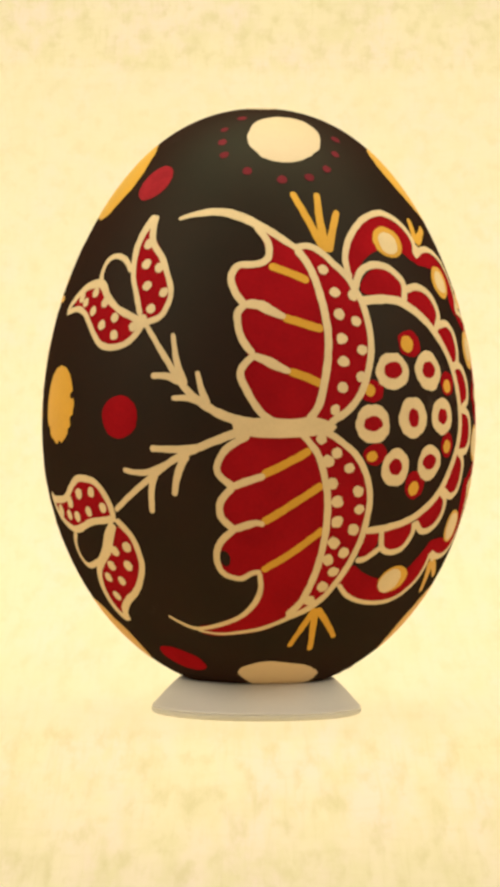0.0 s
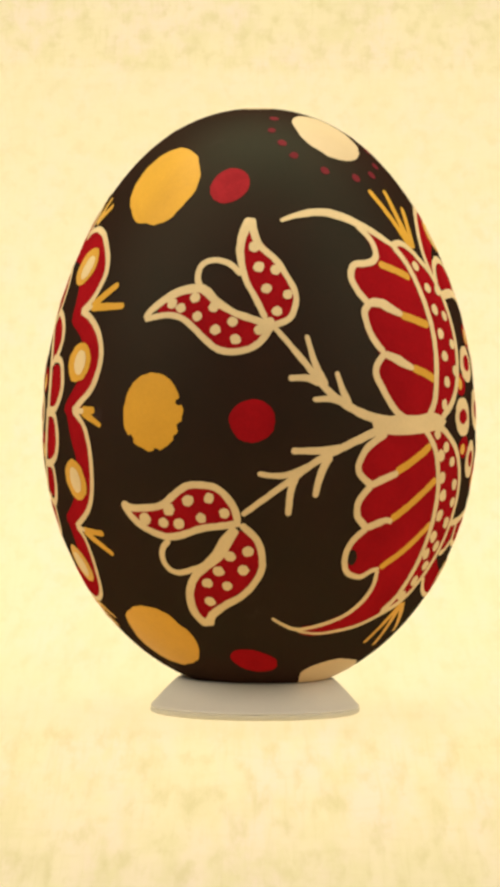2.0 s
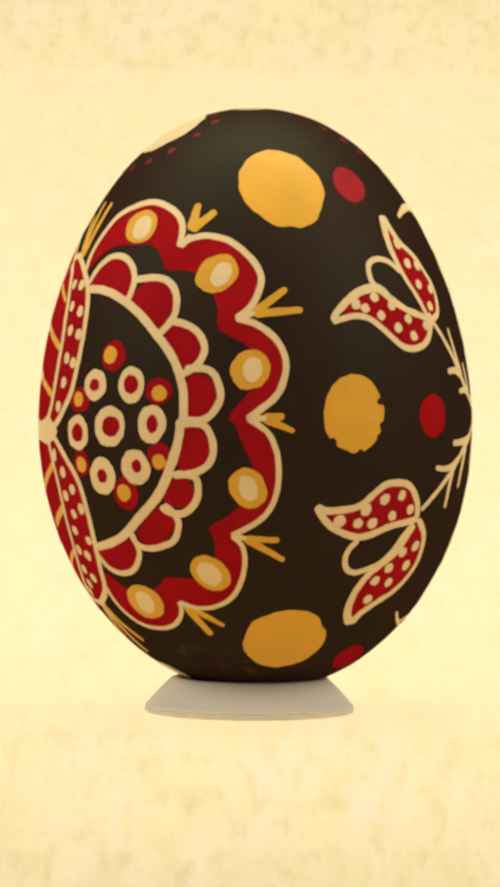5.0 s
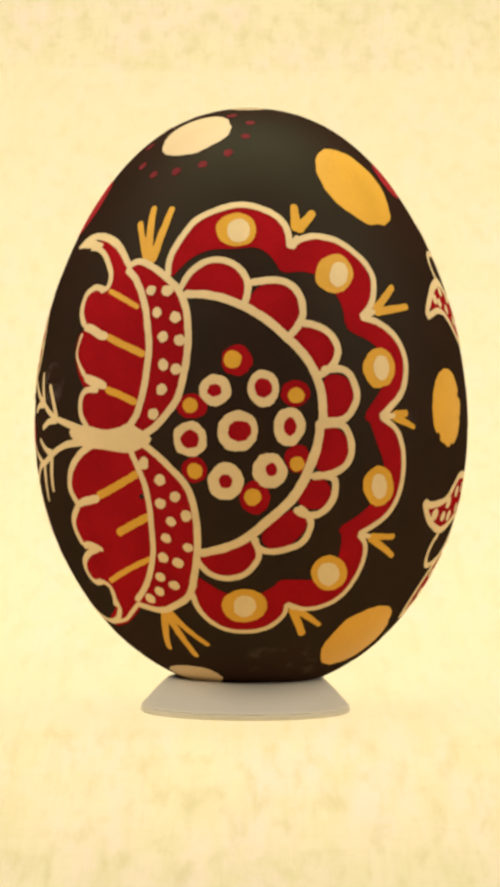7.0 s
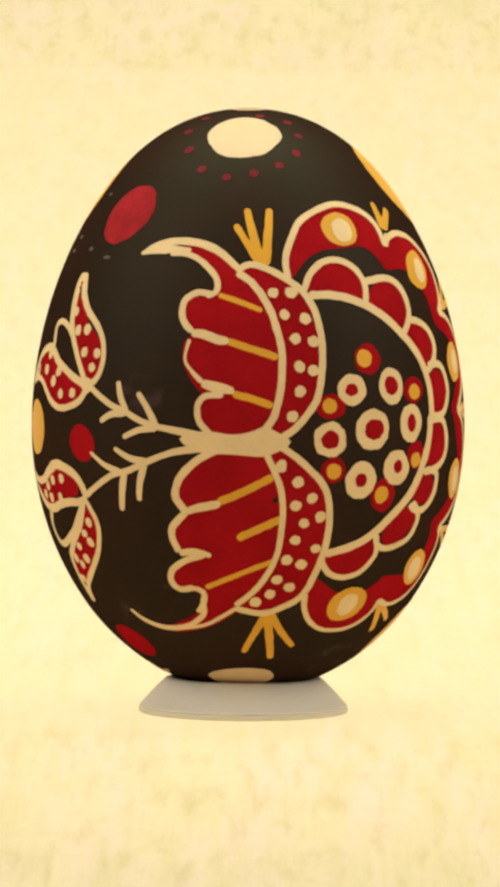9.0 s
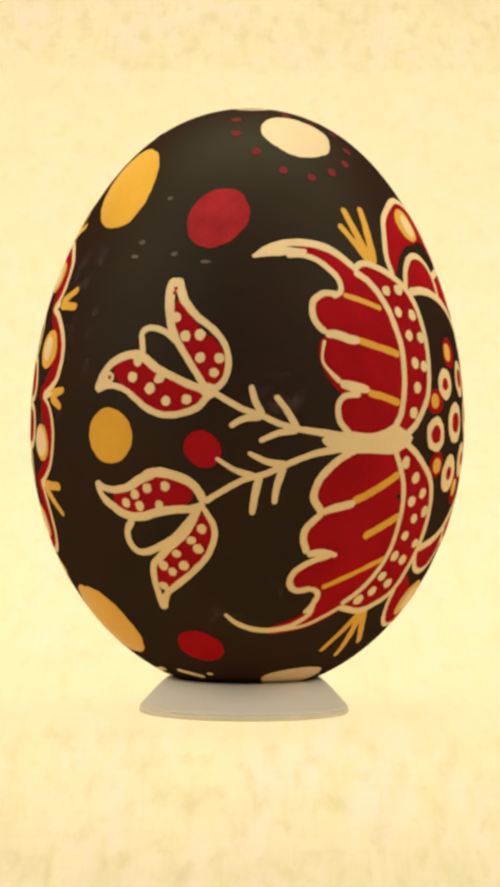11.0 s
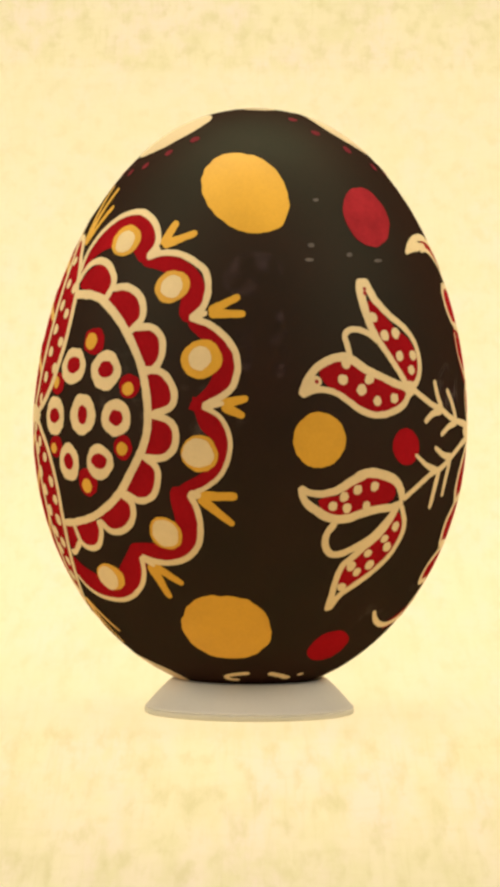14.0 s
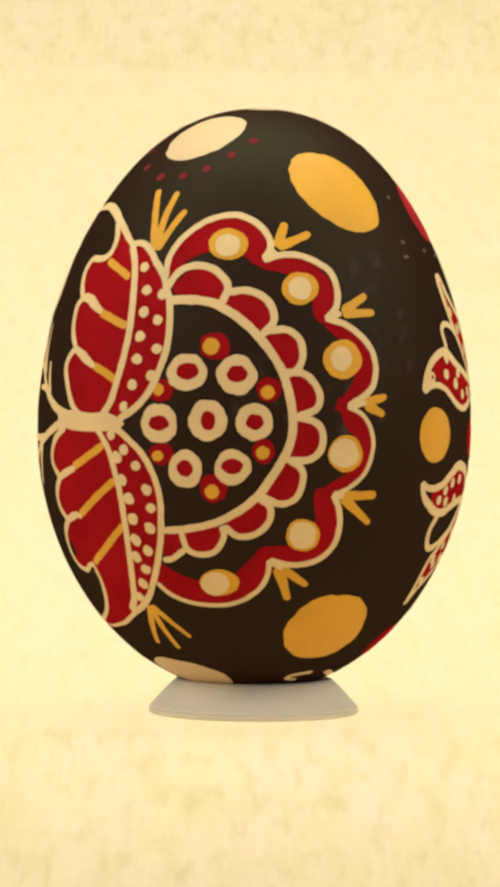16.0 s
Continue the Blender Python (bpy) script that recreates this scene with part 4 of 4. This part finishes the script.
def paint_upper_tulip_b(egg):
    m = motif("tulip", egg, "cream-outlined red tulip with cream dots")
    field(m, RED, [(129.4, 13.4), (131.3, 13.4), (134.8, 12), (138.3, 10.8), (142.1, 9.9), (144.7, 8.3), (144.3, 6.7), (141.9, 6), (139.4, 6.5), (135.9, 8), (132.5, 9.6), (129.9, 11.4)])
    field(m, RED, [(113.4, 7.1), (118.2, 7.8), (122.2, 8.2), (125.6, 7.2), (130.3, 6.5), (136.3, 5.6), (139.3, 5.1), (138.3, 4.1), (133.7, 3.4), (129.1, 3.3), (124.5, 3.8), (120.6, 4.9), (116.1, 5.7)])
    stroke(m, CREAM, (1.24, 0.96, 0.73, 0.73), [(128.8, 16), (127.7, 14.9), (128, 13.5), (128.9, 11.9), (130.8, 10.4), (133.6, 9), (136.4, 7.6), (140, 5.8)])
    stroke(m, CREAM, (1.12, 0.79, 0.67, 0.73), [(129, 16), (130.7, 15), (132.7, 13.8), (136.9, 12.4), (141.8, 11.2), (145.1, 9.8), (146.2, 8.3), (145.8, 6.9), (143.9, 5.8), (141.2, 5.3)])
    stroke(m, CREAM, (0.67, 0.9, 1.01, 0.79, 0.9), [(107.5, 4.7), (108.7, 6), (111.4, 7.3), (115.4, 8.2), (119.9, 8.5), (122.8, 8.1), (126.2, 7.3), (130.9, 6.6), (136.3, 5.8), (141.2, 5.3)])
    stroke(m, CREAM, (0.67, 0.67, 0.73, 0.79), [(107.5, 4.7), (110.5, 5.2), (114.4, 5.3), (117.8, 4.9), (121.2, 4.1), (124.5, 3.3), (129.1, 2.8), (133.7, 3), (138, 3.6), (140.2, 4.4), (141.5, 5.3)])
    stroke(m, CREAM, 0.67, [(121.8, 8.4), (121, 9.8), (120.6, 10.6), (122.3, 11.1), (125.3, 11.1), (128.9, 10.6), (131.3, 9.9)])
    dots(m, CREAM, 0.51, [(130.6, 12.3), (133.8, 10.5), (138, 10.7), (138.4, 8.5), (143.7, 8.5), (142.4, 7.1), (120.4, 7.8), (119.2, 6.3), (124.8, 5.3), (127.3, 6.3), (129.6, 4.2), (135.3, 4.4)])
    dots(m, CREAM, 0.73, [(141.1, 5.3)])
    stroke(m, CREAM, (0.79, 1.35, 1.24), [(108.3, 5.2), (110.7, 6), (113.2, 6.1)])
    dots(m, RUST, 0.2, [(129.2, 15), (129.1, 14.6), (111.8, 6.1)])


def paint_lower_tulip_b(egg):
    m = motif("tulip", egg, "cream-outlined red tulip with cream dots")
    field(m, RED, [(114.1, -5.6), (119.1, -5.4), (122.4, -4.5), (125.6, -3.7), (130.2, -3.5), (134.3, -3.7), (136.5, -5), (134.8, -5.6), (130.2, -6.2), (125.6, -6.7), (121.6, -7), (116.4, -6.5)])
    field(m, RED, [(125.5, -14.2), (125, -12.9), (129.3, -11), (134.3, -9.3), (137.4, -7.8), (138.3, -7), (141.3, -8), (141.4, -9.3), (138.5, -11.2), (134, -12.7), (128.2, -14.2)])
    stroke(m, CREAM, (0.67, 0.84, 1.12, 1.01, 0.9), [(107.9, -4.2), (110.1, -4.7), (113.5, -4.9), (117.9, -4.6), (122.2, -3.7), (126.7, -2.9), (131.3, -3), (136.1, -3.6), (138.7, -4.5), (140.4, -5.7)])
    stroke(m, CREAM, (0.67, 1.01, 0.96, 0.9, 0.9), [(107.9, -4.2), (109.6, -5.6), (113.6, -6.7), (118.2, -7.4), (122.8, -7.3), (127.4, -6.8), (132, -6.5), (137.5, -6.3), (140.5, -5.8)])
    stroke(m, CREAM, 0.79, [(119.1, -7.7), (116.8, -8.9), (117, -10.1), (119.1, -10.9), (122.4, -10.9), (126.5, -10.3), (131.2, -9.3), (134.9, -8), (137.9, -6.7)])
    stroke(m, CREAM, (0.84, 0.73, 0.9, 0.73), [(123.2, -16.8), (123, -15.3), (122.8, -13.6), (123.8, -12.1), (126.8, -11.2), (130.2, -10.1), (134.2, -9), (137.2, -7.4), (138.8, -6.2)])
    stroke(m, CREAM, (0.79, 0.73, 0.67, 0.67), [(123.4, -16.7), (125.9, -15.2), (130.8, -14), (136, -12.7), (140.5, -11.1), (142.8, -9.3), (142.7, -7.9), (140.1, -6.2)])
    dots(m, CREAM, 0.48, [(117.5, -6.1), (121.8, -6.3), (124.4, -4.5), (129.7, -4.2), (127.8, -6.1), (139.5, -8.3), (136.3, -9.5), (138.1, -10.3), (131.5, -10.9), (133.3, -12.1), (129.4, -12.8), (125.5, -14.3), (120.5, -5.2), (126.8, -12.2)])


def paint_spots_b(egg):
    m = motif("spot_group", egg, "ochre and red painted spots")
    spot(m, GOLD, 89.7, 24.4, 5.3, 4, -53)
    spot(m, GOLD, 112.8, 0.4, 2.74, 2.7, 0)
    spot(m, GOLD, 87.4, -19, 4.56, 4.56, 0)
    spot(m, RED, 139.9, -0.4, 1.96, 1.75, -35)
    spot(m, RED, 133, -20.7, 2.43, 2.25, -40)
    stroke(m, CREAM, 0.72, [(98.1, -23.6), (89.5, -23.8), (83.6, -24.1), (85.9, -24.4), (92, -24.4)])
    stroke(m, CREAM, (0.9, 0.85), [(109, -23.6), (115.7, -23.8), (125.7, -24.2)])
    stroke(m, CREAM, 0.62, [(129.1, -23.8), (133, -23.7)])
    spot(m, SCUFF, 101.6, 9.8, 2.52, 0.9, -86)
    spot(m, SCUFF, 92.1, 10, 3.1, 0.83, -83)
    spot(m, SPECK, 113, 19.2, 0.36, 0.24, 7)
    spot(m, SPECK, 111.8, 17.8, 0.47, 0.18, 1)
    spot(m, SPECK, 126.4, 18.3, 0.34, 0.23, 13)
    spot(m, SPECK, 137.4, 17.7, 0.54, 0.18, 1)
    spot(m, SPECK, 118.1, 23.5, 0.31, 0.19, 9)
    spot(m, SCUFF, 101.8, 12.1, 0.79, 0.5, 88)
    spot(m, SCUFF, 102, 7.1, 0.67, 0.56, 88)
    spot(m, SCUFF, 160.8, 5.3, 2.53, 2.22, -3)
    spot(m, SCUFF, 163.4, -14.8, 1.56, 0.54, 74)
    spot(m, SCUFF, 93.9, 16.4, 3.14, 2.25, 19)
    spot(m, SCUFF, -84.7, 1.8, 1.52, 0.89, 0)
    spot(m, RUST, 139.6, 22, 3.45, 2.94, 55)
    spot(m, PALE, -174.2, 29.7, 3.64, 3.64, 0)
    dots(m, DUSK, 0.45, [(140.2, 29.7), (154.2, 28.1), (166.8, 26.4), (179.6, 25.7), (191.8, 26.1), (204.4, 26.8), (216.2, 27.9), (225.4, 29.4), (229.1, 30.6), (204.5, 31.2), (134.4, 30.9)])
    spot(m, PALE, -174.8, -24.2, 3.29, 2.25, 6)


def paint_daisy_a(egg):
    m = motif("daisy", egg, "scalloped red daisy edged in cream")
    field(m, RED, [(28.5, 15.6), (29.3, 17.5), (33.6, 19.5), (40.6, 20.8), (48.4, 21.2), (55.3, 20.3), (58.4, 19.2), (58.7, 17.6), (55.7, 17.3), (53.4, 17.9), (48.4, 18.6), (40.1, 18.4), (34.1, 17.6), (29.9, 16.3)])
    field(m, RED, [(57.5, 17.3), (64.4, 17.6), (71.4, 17.1), (76.8, 15.9), (79.3, 14.2), (78.8, 12.6), (76, 11.7), (73.7, 12.3), (73.6, 13.9), (71.8, 15.2), (67.7, 16.2), (62.6, 16.7), (58.3, 16.9)])
    field(m, RED, [(76.8, 11.5), (81.7, 11), (86.5, 9.4), (89.5, 7.6), (88.7, 5.8), (85.5, 4.3), (81.8, 3.4), (78.6, 3.3), (83.1, 5.1), (84.9, 6.7), (84.5, 8.6), (81.5, 9.9), (77.5, 11)])
    stroke(m, CREAM, 0.73, [(27.7, 15.4), (27.2, 17.2), (29.2, 18.8), (33.9, 20.3), (40.2, 21.3), (48.2, 21.7), (55.3, 21), (59.5, 19.8), (60.2, 18.6), (58.1, 17.5)])
    stroke(m, CREAM, 0.73, [(57.9, 17.4), (62.6, 17.9), (68.9, 18), (75.2, 17.3), (79.3, 16.3), (80.6, 14.7), (79.8, 13.1), (76.2, 11.8)])
    stroke(m, CREAM, 0.73, [(76, 11.9), (81.8, 11.4), (86.7, 10.2), (89.8, 8.7), (90.4, 6.8), (88.4, 5), (81.6, 3.4)])
    stroke(m, CREAM, (1.12, 0.79), [(58.2, 17.5), (62, 18.4)])
    stroke(m, CREAM, (1.01, 0.56), [(76.3, 11.9), (81.1, 12.5)])
    stroke(m, CREAM, (1.01, 0.45), [(81.8, 3.4), (87.3, 3.8)])
    eye(m, (46.4, 18.9, 1.98, 1.7, -10), (46.3, 18.8, 1.24, 1.24, 0))
    eye(m, (69.1, 14.8, 1.85, 1.67, 21), (69.1, 14.8, 1.17, 1.17, 0))
    eye(m, (80.5, 8, 2.1, 1.93, 21), (80.1, 8.1, 1.24, 1.11, 70))
    stroke(m, GOLD, (1.1, 0.79), [(62.3, 18.7), (65.43, 21.1)])
    stroke(m, GOLD, (1.1, 0.67), [(62.5, 18.7), (74.1, 20.1)])
    stroke(m, GOLD, (0.9, 0.73), [(81.4, 12.6), (90.22, 14.2)])
    stroke(m, GOLD, (0.99, 0.73), [(81.5, 12.4), (92.06, 12.5)])
    stroke(m, GOLD, (1.1, 0.67), [(86.5, 3.7), (93.58, 4.4)])
    stroke(m, GOLD, (1.1, 0.67), [(86.7, 3.6), (92.73, 2.56)])
    field(m, RED, [(79.3, 4.1), (81.7, 3.4), (86.2, 2.2), (88.5, 0.1), (87.8, -1.5), (84.3, -3.5), (79, -4.7), (73.7, -5.7), (77.3, -4.5), (81.9, -3.5), (85.3, -2.2), (85.9, 0), (82.1, 1.4), (80.8, 2.5)])
    field(m, RED, [(74.3, -4.9), (78.4, -5.4), (79.8, -7.4), (79.8, -9.3), (77.2, -11), (71.7, -12), (63.3, -11.8), (59.1, -11), (64.7, -10.7), (70.3, -10.7), (74.1, -9.6), (75.1, -7.9), (74.2, -6.3)])
    field(m, RED, [(62.3, -11), (61.6, -13.3), (58.4, -14.7), (51.6, -15.9), (43.1, -16.5), (33.6, -16), (27.3, -14.6), (28.6, -13), (34.1, -13.9), (42.9, -14.6), (51, -13.9), (56, -12.4), (59.9, -11)])
    stroke(m, CREAM, 0.51, [(81.5, 3.4), (86.2, 2.5), (88.9, 0.7), (89, -1.3), (86.8, -3.3), (82.6, -4.6), (78.2, -5.3)])
    stroke(m, CREAM, 0.67, [(78.3, -5.2), (80.3, -6.5), (81.3, -8.2), (80.6, -10.2), (76.7, -11.7), (70.1, -12.3), (65, -12.1), (61.9, -11.8)])
    stroke(m, CREAM, 0.56, [(61.9, -11.8), (61.6, -13.5), (58.8, -15), (52.6, -16.2), (45, -16.6), (36.3, -16.4), (29.9, -15.7), (25.9, -14.6)])
    stroke(m, CREAM, (1.24, 0.67), [(78.2, -5.3), (81.7, -5.3)])
    stroke(m, CREAM, (0.9, 0.45), [(62.3, -11.9), (66, -12.7)])
    eye(m, (81.2, -1.2, 1.84, 1.84, 0), (80.8, -1.2, 1.57, 1.42, -13))
    eye(m, (71, -9.3, 1.81, 1.64, -35), (70.9, -9.3, 1.47, 1.34, -43))
    eye(m, (46.9, -14.3, 1.96, 1.53, 11), (45.6, -14.4, 1.46, 1.29, 37))
    stroke(m, GOLD, (0.99, 0.79), [(80.9, -5.4), (91.46, -5.28)])
    stroke(m, GOLD, (1.1, 0.62), [(81, -5.5), (90.63, -8.17)])
    stroke(m, GOLD, (1.1, 0.73), [(64.4, -12.5), (69.04, -15.9)])
    stroke(m, GOLD, (1.1, 0.62), [(64.7, -12.5), (74.56, -14.4)])


def paint_inner_scallops_a(egg):
    m = motif("scallop_ring", egg, "cream arch with red scallops")
    field(m, RED, [(31.6, 14.3), (34.1, 15.5), (38.3, 16.1), (42.7, 15.9), (46, 14.9), (44.4, 13.6), (38, 14.1)])
    field(m, RED, [(47.8, 13), (50, 13.7), (54, 13.9), (58.1, 13.3), (60.4, 12), (57, 10.8), (52.3, 12)])
    field(m, RED, [(59.4, 9.8), (62.4, 10.4), (66.3, 10.2), (68.5, 8.9), (67.6, 7.4), (64.3, 6.7), (61.7, 8.3)])
    field(m, RED, [(65.8, 5.8), (69.1, 6.2), (72.2, 5.3), (72.9, 4.2), (71.4, 3.1), (66.9, 3.1)])
    stroke(m, CREAM, (1.01, 0.96, 0.9), [(29.2, 13.2), (36.5, 13.4), (43.3, 13.2), (49.1, 12.3), (54.7, 10.9), (59.4, 9.1), (62.8, 7.3), (65.1, 5.1), (66.4, 2.7), (66.7, 1.1)])
    stroke(m, CREAM, 0.84, [(28.6, 14.3), (31.5, 16), (36.6, 16.7), (42.1, 16.5), (46.2, 15.6), (47.7, 14.6), (46.1, 13.1)])
    stroke(m, CREAM, 0.84, [(47.5, 14.2), (52.7, 14.5), (57.7, 14), (60.7, 12.9), (61.1, 11.5), (57.9, 10.2)])
    stroke(m, CREAM, 0.79, [(58.9, 10.6), (64.7, 10.8), (68.4, 9.9), (69.2, 8.3), (67.5, 6.9), (63.1, 6.3)])
    stroke(m, CREAM, 0.79, [(63.1, 6.6), (69.1, 6.6), (72.4, 5.6), (73.8, 4.3), (72.6, 3.1), (67.7, 2.4)])
    ring(m, (37.8, 6.4, 2.1, 1.83, -5), (38, 6.5, 1.19, 0.81, 0))
    ring(m, (51.5, 6.3, 1.98, 1.98, 0), (51.5, 6.4, 1.02, 0.81, 1))
    ember(m, (45.2, 9, 1.59, 1.36, -3), (44.1, 9, 0.85, 0.85, 0))
    ember(m, (30.8, 4.5, 1.38, 1.13, -2), (30.2, 4.6, 0.6, 0.6, 0))
    ember(m, (60.1, 5, 1.24, 1.24, 0), (59.8, 4.7, 0.7, 0.65, 2))
    field(m, RED, [(67.5, 1.4), (69.7, 1.8), (72.7, 1.2), (73.6, -0.1), (71.4, -1.3), (67, -1.5)])
    field(m, RED, [(60.4, -5.3), (62.7, -3.5), (65.5, -2), (67.8, -2.7), (68.3, -4.1), (66.7, -5.4), (62.3, -6)])
    field(m, RED, [(49.9, -8.3), (54.9, -7.2), (58.6, -6.2), (59.8, -7.1), (58.8, -8.5), (54.3, -9.2)])
    field(m, RED, [(38.3, -9.7), (46.4, -8.8), (47.6, -9.4), (45.9, -10.9), (42.5, -11.3), (39.7, -10.9)])
    field(m, RED, [(31.5, -9.9), (35, -9.7), (34.5, -11), (31.2, -11.6)])
    stroke(m, CREAM, (0.9, 0.96, 0.84, 0.79), [(66.3, 3), (66.5, 0.9), (65.1, -1.1), (62, -3.2), (58.5, -5.2), (54.1, -6.7), (48, -8), (40.9, -8.8), (30.9, -9.3)])
    stroke(m, CREAM, 0.79, [(65.6, 2.4), (71.8, 2), (74.5, 1), (74.3, -0.7), (71.3, -1.8), (65.5, -1.9)])
    stroke(m, CREAM, 0.73, [(65.1, -1.7), (69.1, -2.7), (69.7, -4.1), (67.9, -5.7), (63.8, -6.2), (59.3, -5.5)])
    stroke(m, CREAM, 0.73, [(57.8, -5.6), (61.4, -6.6), (60.9, -8.2), (57.4, -9.3), (52.7, -9.5), (48.8, -8.5)])
    stroke(m, CREAM, 0.67, [(48.2, -8.5), (48.8, -9.7), (46.2, -11.1), (42, -11.5), (38, -11), (36.6, -9.3)])
    stroke(m, CREAM, 0.67, [(37.6, -10.9), (33.3, -12), (29.7, -12.2)])
    ring(m, (30.9, 1.3, 1.98, 1.98, 0), (30.8, 1.3, 1.09, 0.76, 3))
    ring(m, (44.2, 1.8, 1.97, 1.97, 0), (44.4, 1.8, 0.95, 0.75, -89))
    ring(m, (56.5, 1.8, 1.85, 1.85, 0), (56.6, 1.8, 0.87, 0.76, 1))
    ring(m, (38.4, -3.1, 1.89, 1.71, 75), (38.4, -3, 0.82, 0.82, 0))
    ring(m, (51.1, -2.7, 1.79, 1.79, 0), (51.1, -2.6, 1.04, 0.77, 2))
    ember(m, (31.8, -1.7, 1.39, 1.09, 7), (30.7, -1.9, 0.61, 0.54, 14))
    ember(m, (59.1, -1.1, 1.23, 1.09, -88), (58.9, -1.2, 0.65, 0.65, 0))
    ember(m, (46, -4.8, 1.39, 1.39, 0), (45.7, -5.2, 0.72, 0.72, 0))


def painted_egg():
    egg = new("painted_egg")
    tagged(egg, "black dyed eggshell painted with red and cream flowers", "egg")
    profile = [(0, -H_LOW)]
    for k in range(1, 120):
        z = -H_LOW * math.cos(math.pi * k / 120) if k < 60 else H_UP * math.sin(math.pi * (k - 60) / 120)
        if z > TOP:
            break
        profile.append((radius(z), z))
    profile += [(radius(TOP), TOP), (radius(TOP) * 0.75, TOP + 0.07), (1.3, TOP + 0.10), (1.1, TOP - 0.4), (0, TOP - 0.5)]
    verts, faces = lathe(profile, 256)
    link_mesh("shell", verts, faces, SHELL, egg, "satin black dyed shell")
    hole = [(1.22, TOP - 0.2), (1.25, TOP + 0.11), (1.4, TOP + 0.15), (1.6, TOP + 0.11), (1.62, TOP - 0.1)]
    link_mesh("blow_hole_rim", *lathe(hole[::-1], 48), PALE, egg, "bare pale rim round the blow hole")
    for paint in (paint_upper_wing_a, paint_lower_wing_a, paint_stem_a, paint_upper_tulip_a, paint_lower_tulip_a,
                  paint_spots_a, paint_daisy_b, paint_inner_scallops_b, paint_upper_wing_b, paint_lower_wing_b,
                  paint_stem_b, paint_upper_tulip_b, paint_lower_tulip_b, paint_spots_b, paint_daisy_a,
                  paint_inner_scallops_a):
        paint(egg)
    # where the ochre has flaked off the rim of the middle spot
    for lon, z, size in ((-59.6, 3.5, 0.34), (-58.9, 1.1, 0.42), (-59.8, -0.2, 0.5), (-74.2, -0.4, 0.5), (-71.2, -1.3, 0.3), (-66.0, -1.5, 0.34)):
        blob("flake", egg, SHELL, lon, z, size * 1.15, size, random.random() * 180, lifted(0.04), 0.3)
    for ob, (v, f) in outlines.items():
        ob.data.from_pydata([tuple(q) for q in v], [], f)
        ob.data.materials.append(CREAM)
        ob.data.polygons.foreach_set("use_smooth", [True] * len(ob.data.polygons))
        ob.data.update()
    return egg


stand = egg_stand()
egg = painted_egg()


# ---- the turntable's motion: stand and egg sit a little off its axis ----
UNEVEN = [(0.0, 0.34), (0.5, 0.06), (1.0, 0.39), (1.5, 0.17), (2.0, 0.24), (2.5, 0.21), (3.0, 0.65), (3.5, 0.08),
          (4.0, 0.17), (5.25, -0.1), (6.5, -0.53), (7.0, -0.11), (7.5, -0.40), (8.0, -0.13), (8.5, -0.13), (9.0, -0.03),
          (10.25, 0.05), (11.5, 0.13), (12.0, 0.46), (12.5, 0.19), (13.0, 0.07), (13.5, -0.24), (14.0, 0.01),
          (14.5, -0.29), (15.0, 0.28), (15.5, -0.33), (16.0, -0.13)]   # seconds, degrees ahead of the steady turn


def motions():
    egg_seat = Matrix.Translation(Vector((0.558, -0.256, -75.67 - FLOOR)) * MM) @ lean(0.002, 0.0211)
    stand_seat = Matrix.Translation(Vector((0.66, 0, 0)) * MM)
    egg_rows, stand_rows = [], []
    for t, ahead in UNEVEN:
        spin = pose(0, 0, 0, 0, 0, SPIN * t + ahead)
        egg_rows.append((t, spin @ egg_seat))
        stand_rows.append((t, pose(-0.00013, 0, 0) @ spin @ stand_seat))
    walk(egg, egg_rows)
    walk(stand, stand_rows)


def lean(tx, ty):
    """A small lean of the upright axis towards (tx, ty, 1)."""
    return Vector((0, 0, 1)).rotation_difference(Vector((tx, ty, 1))).to_matrix().to_4x4()


motions()
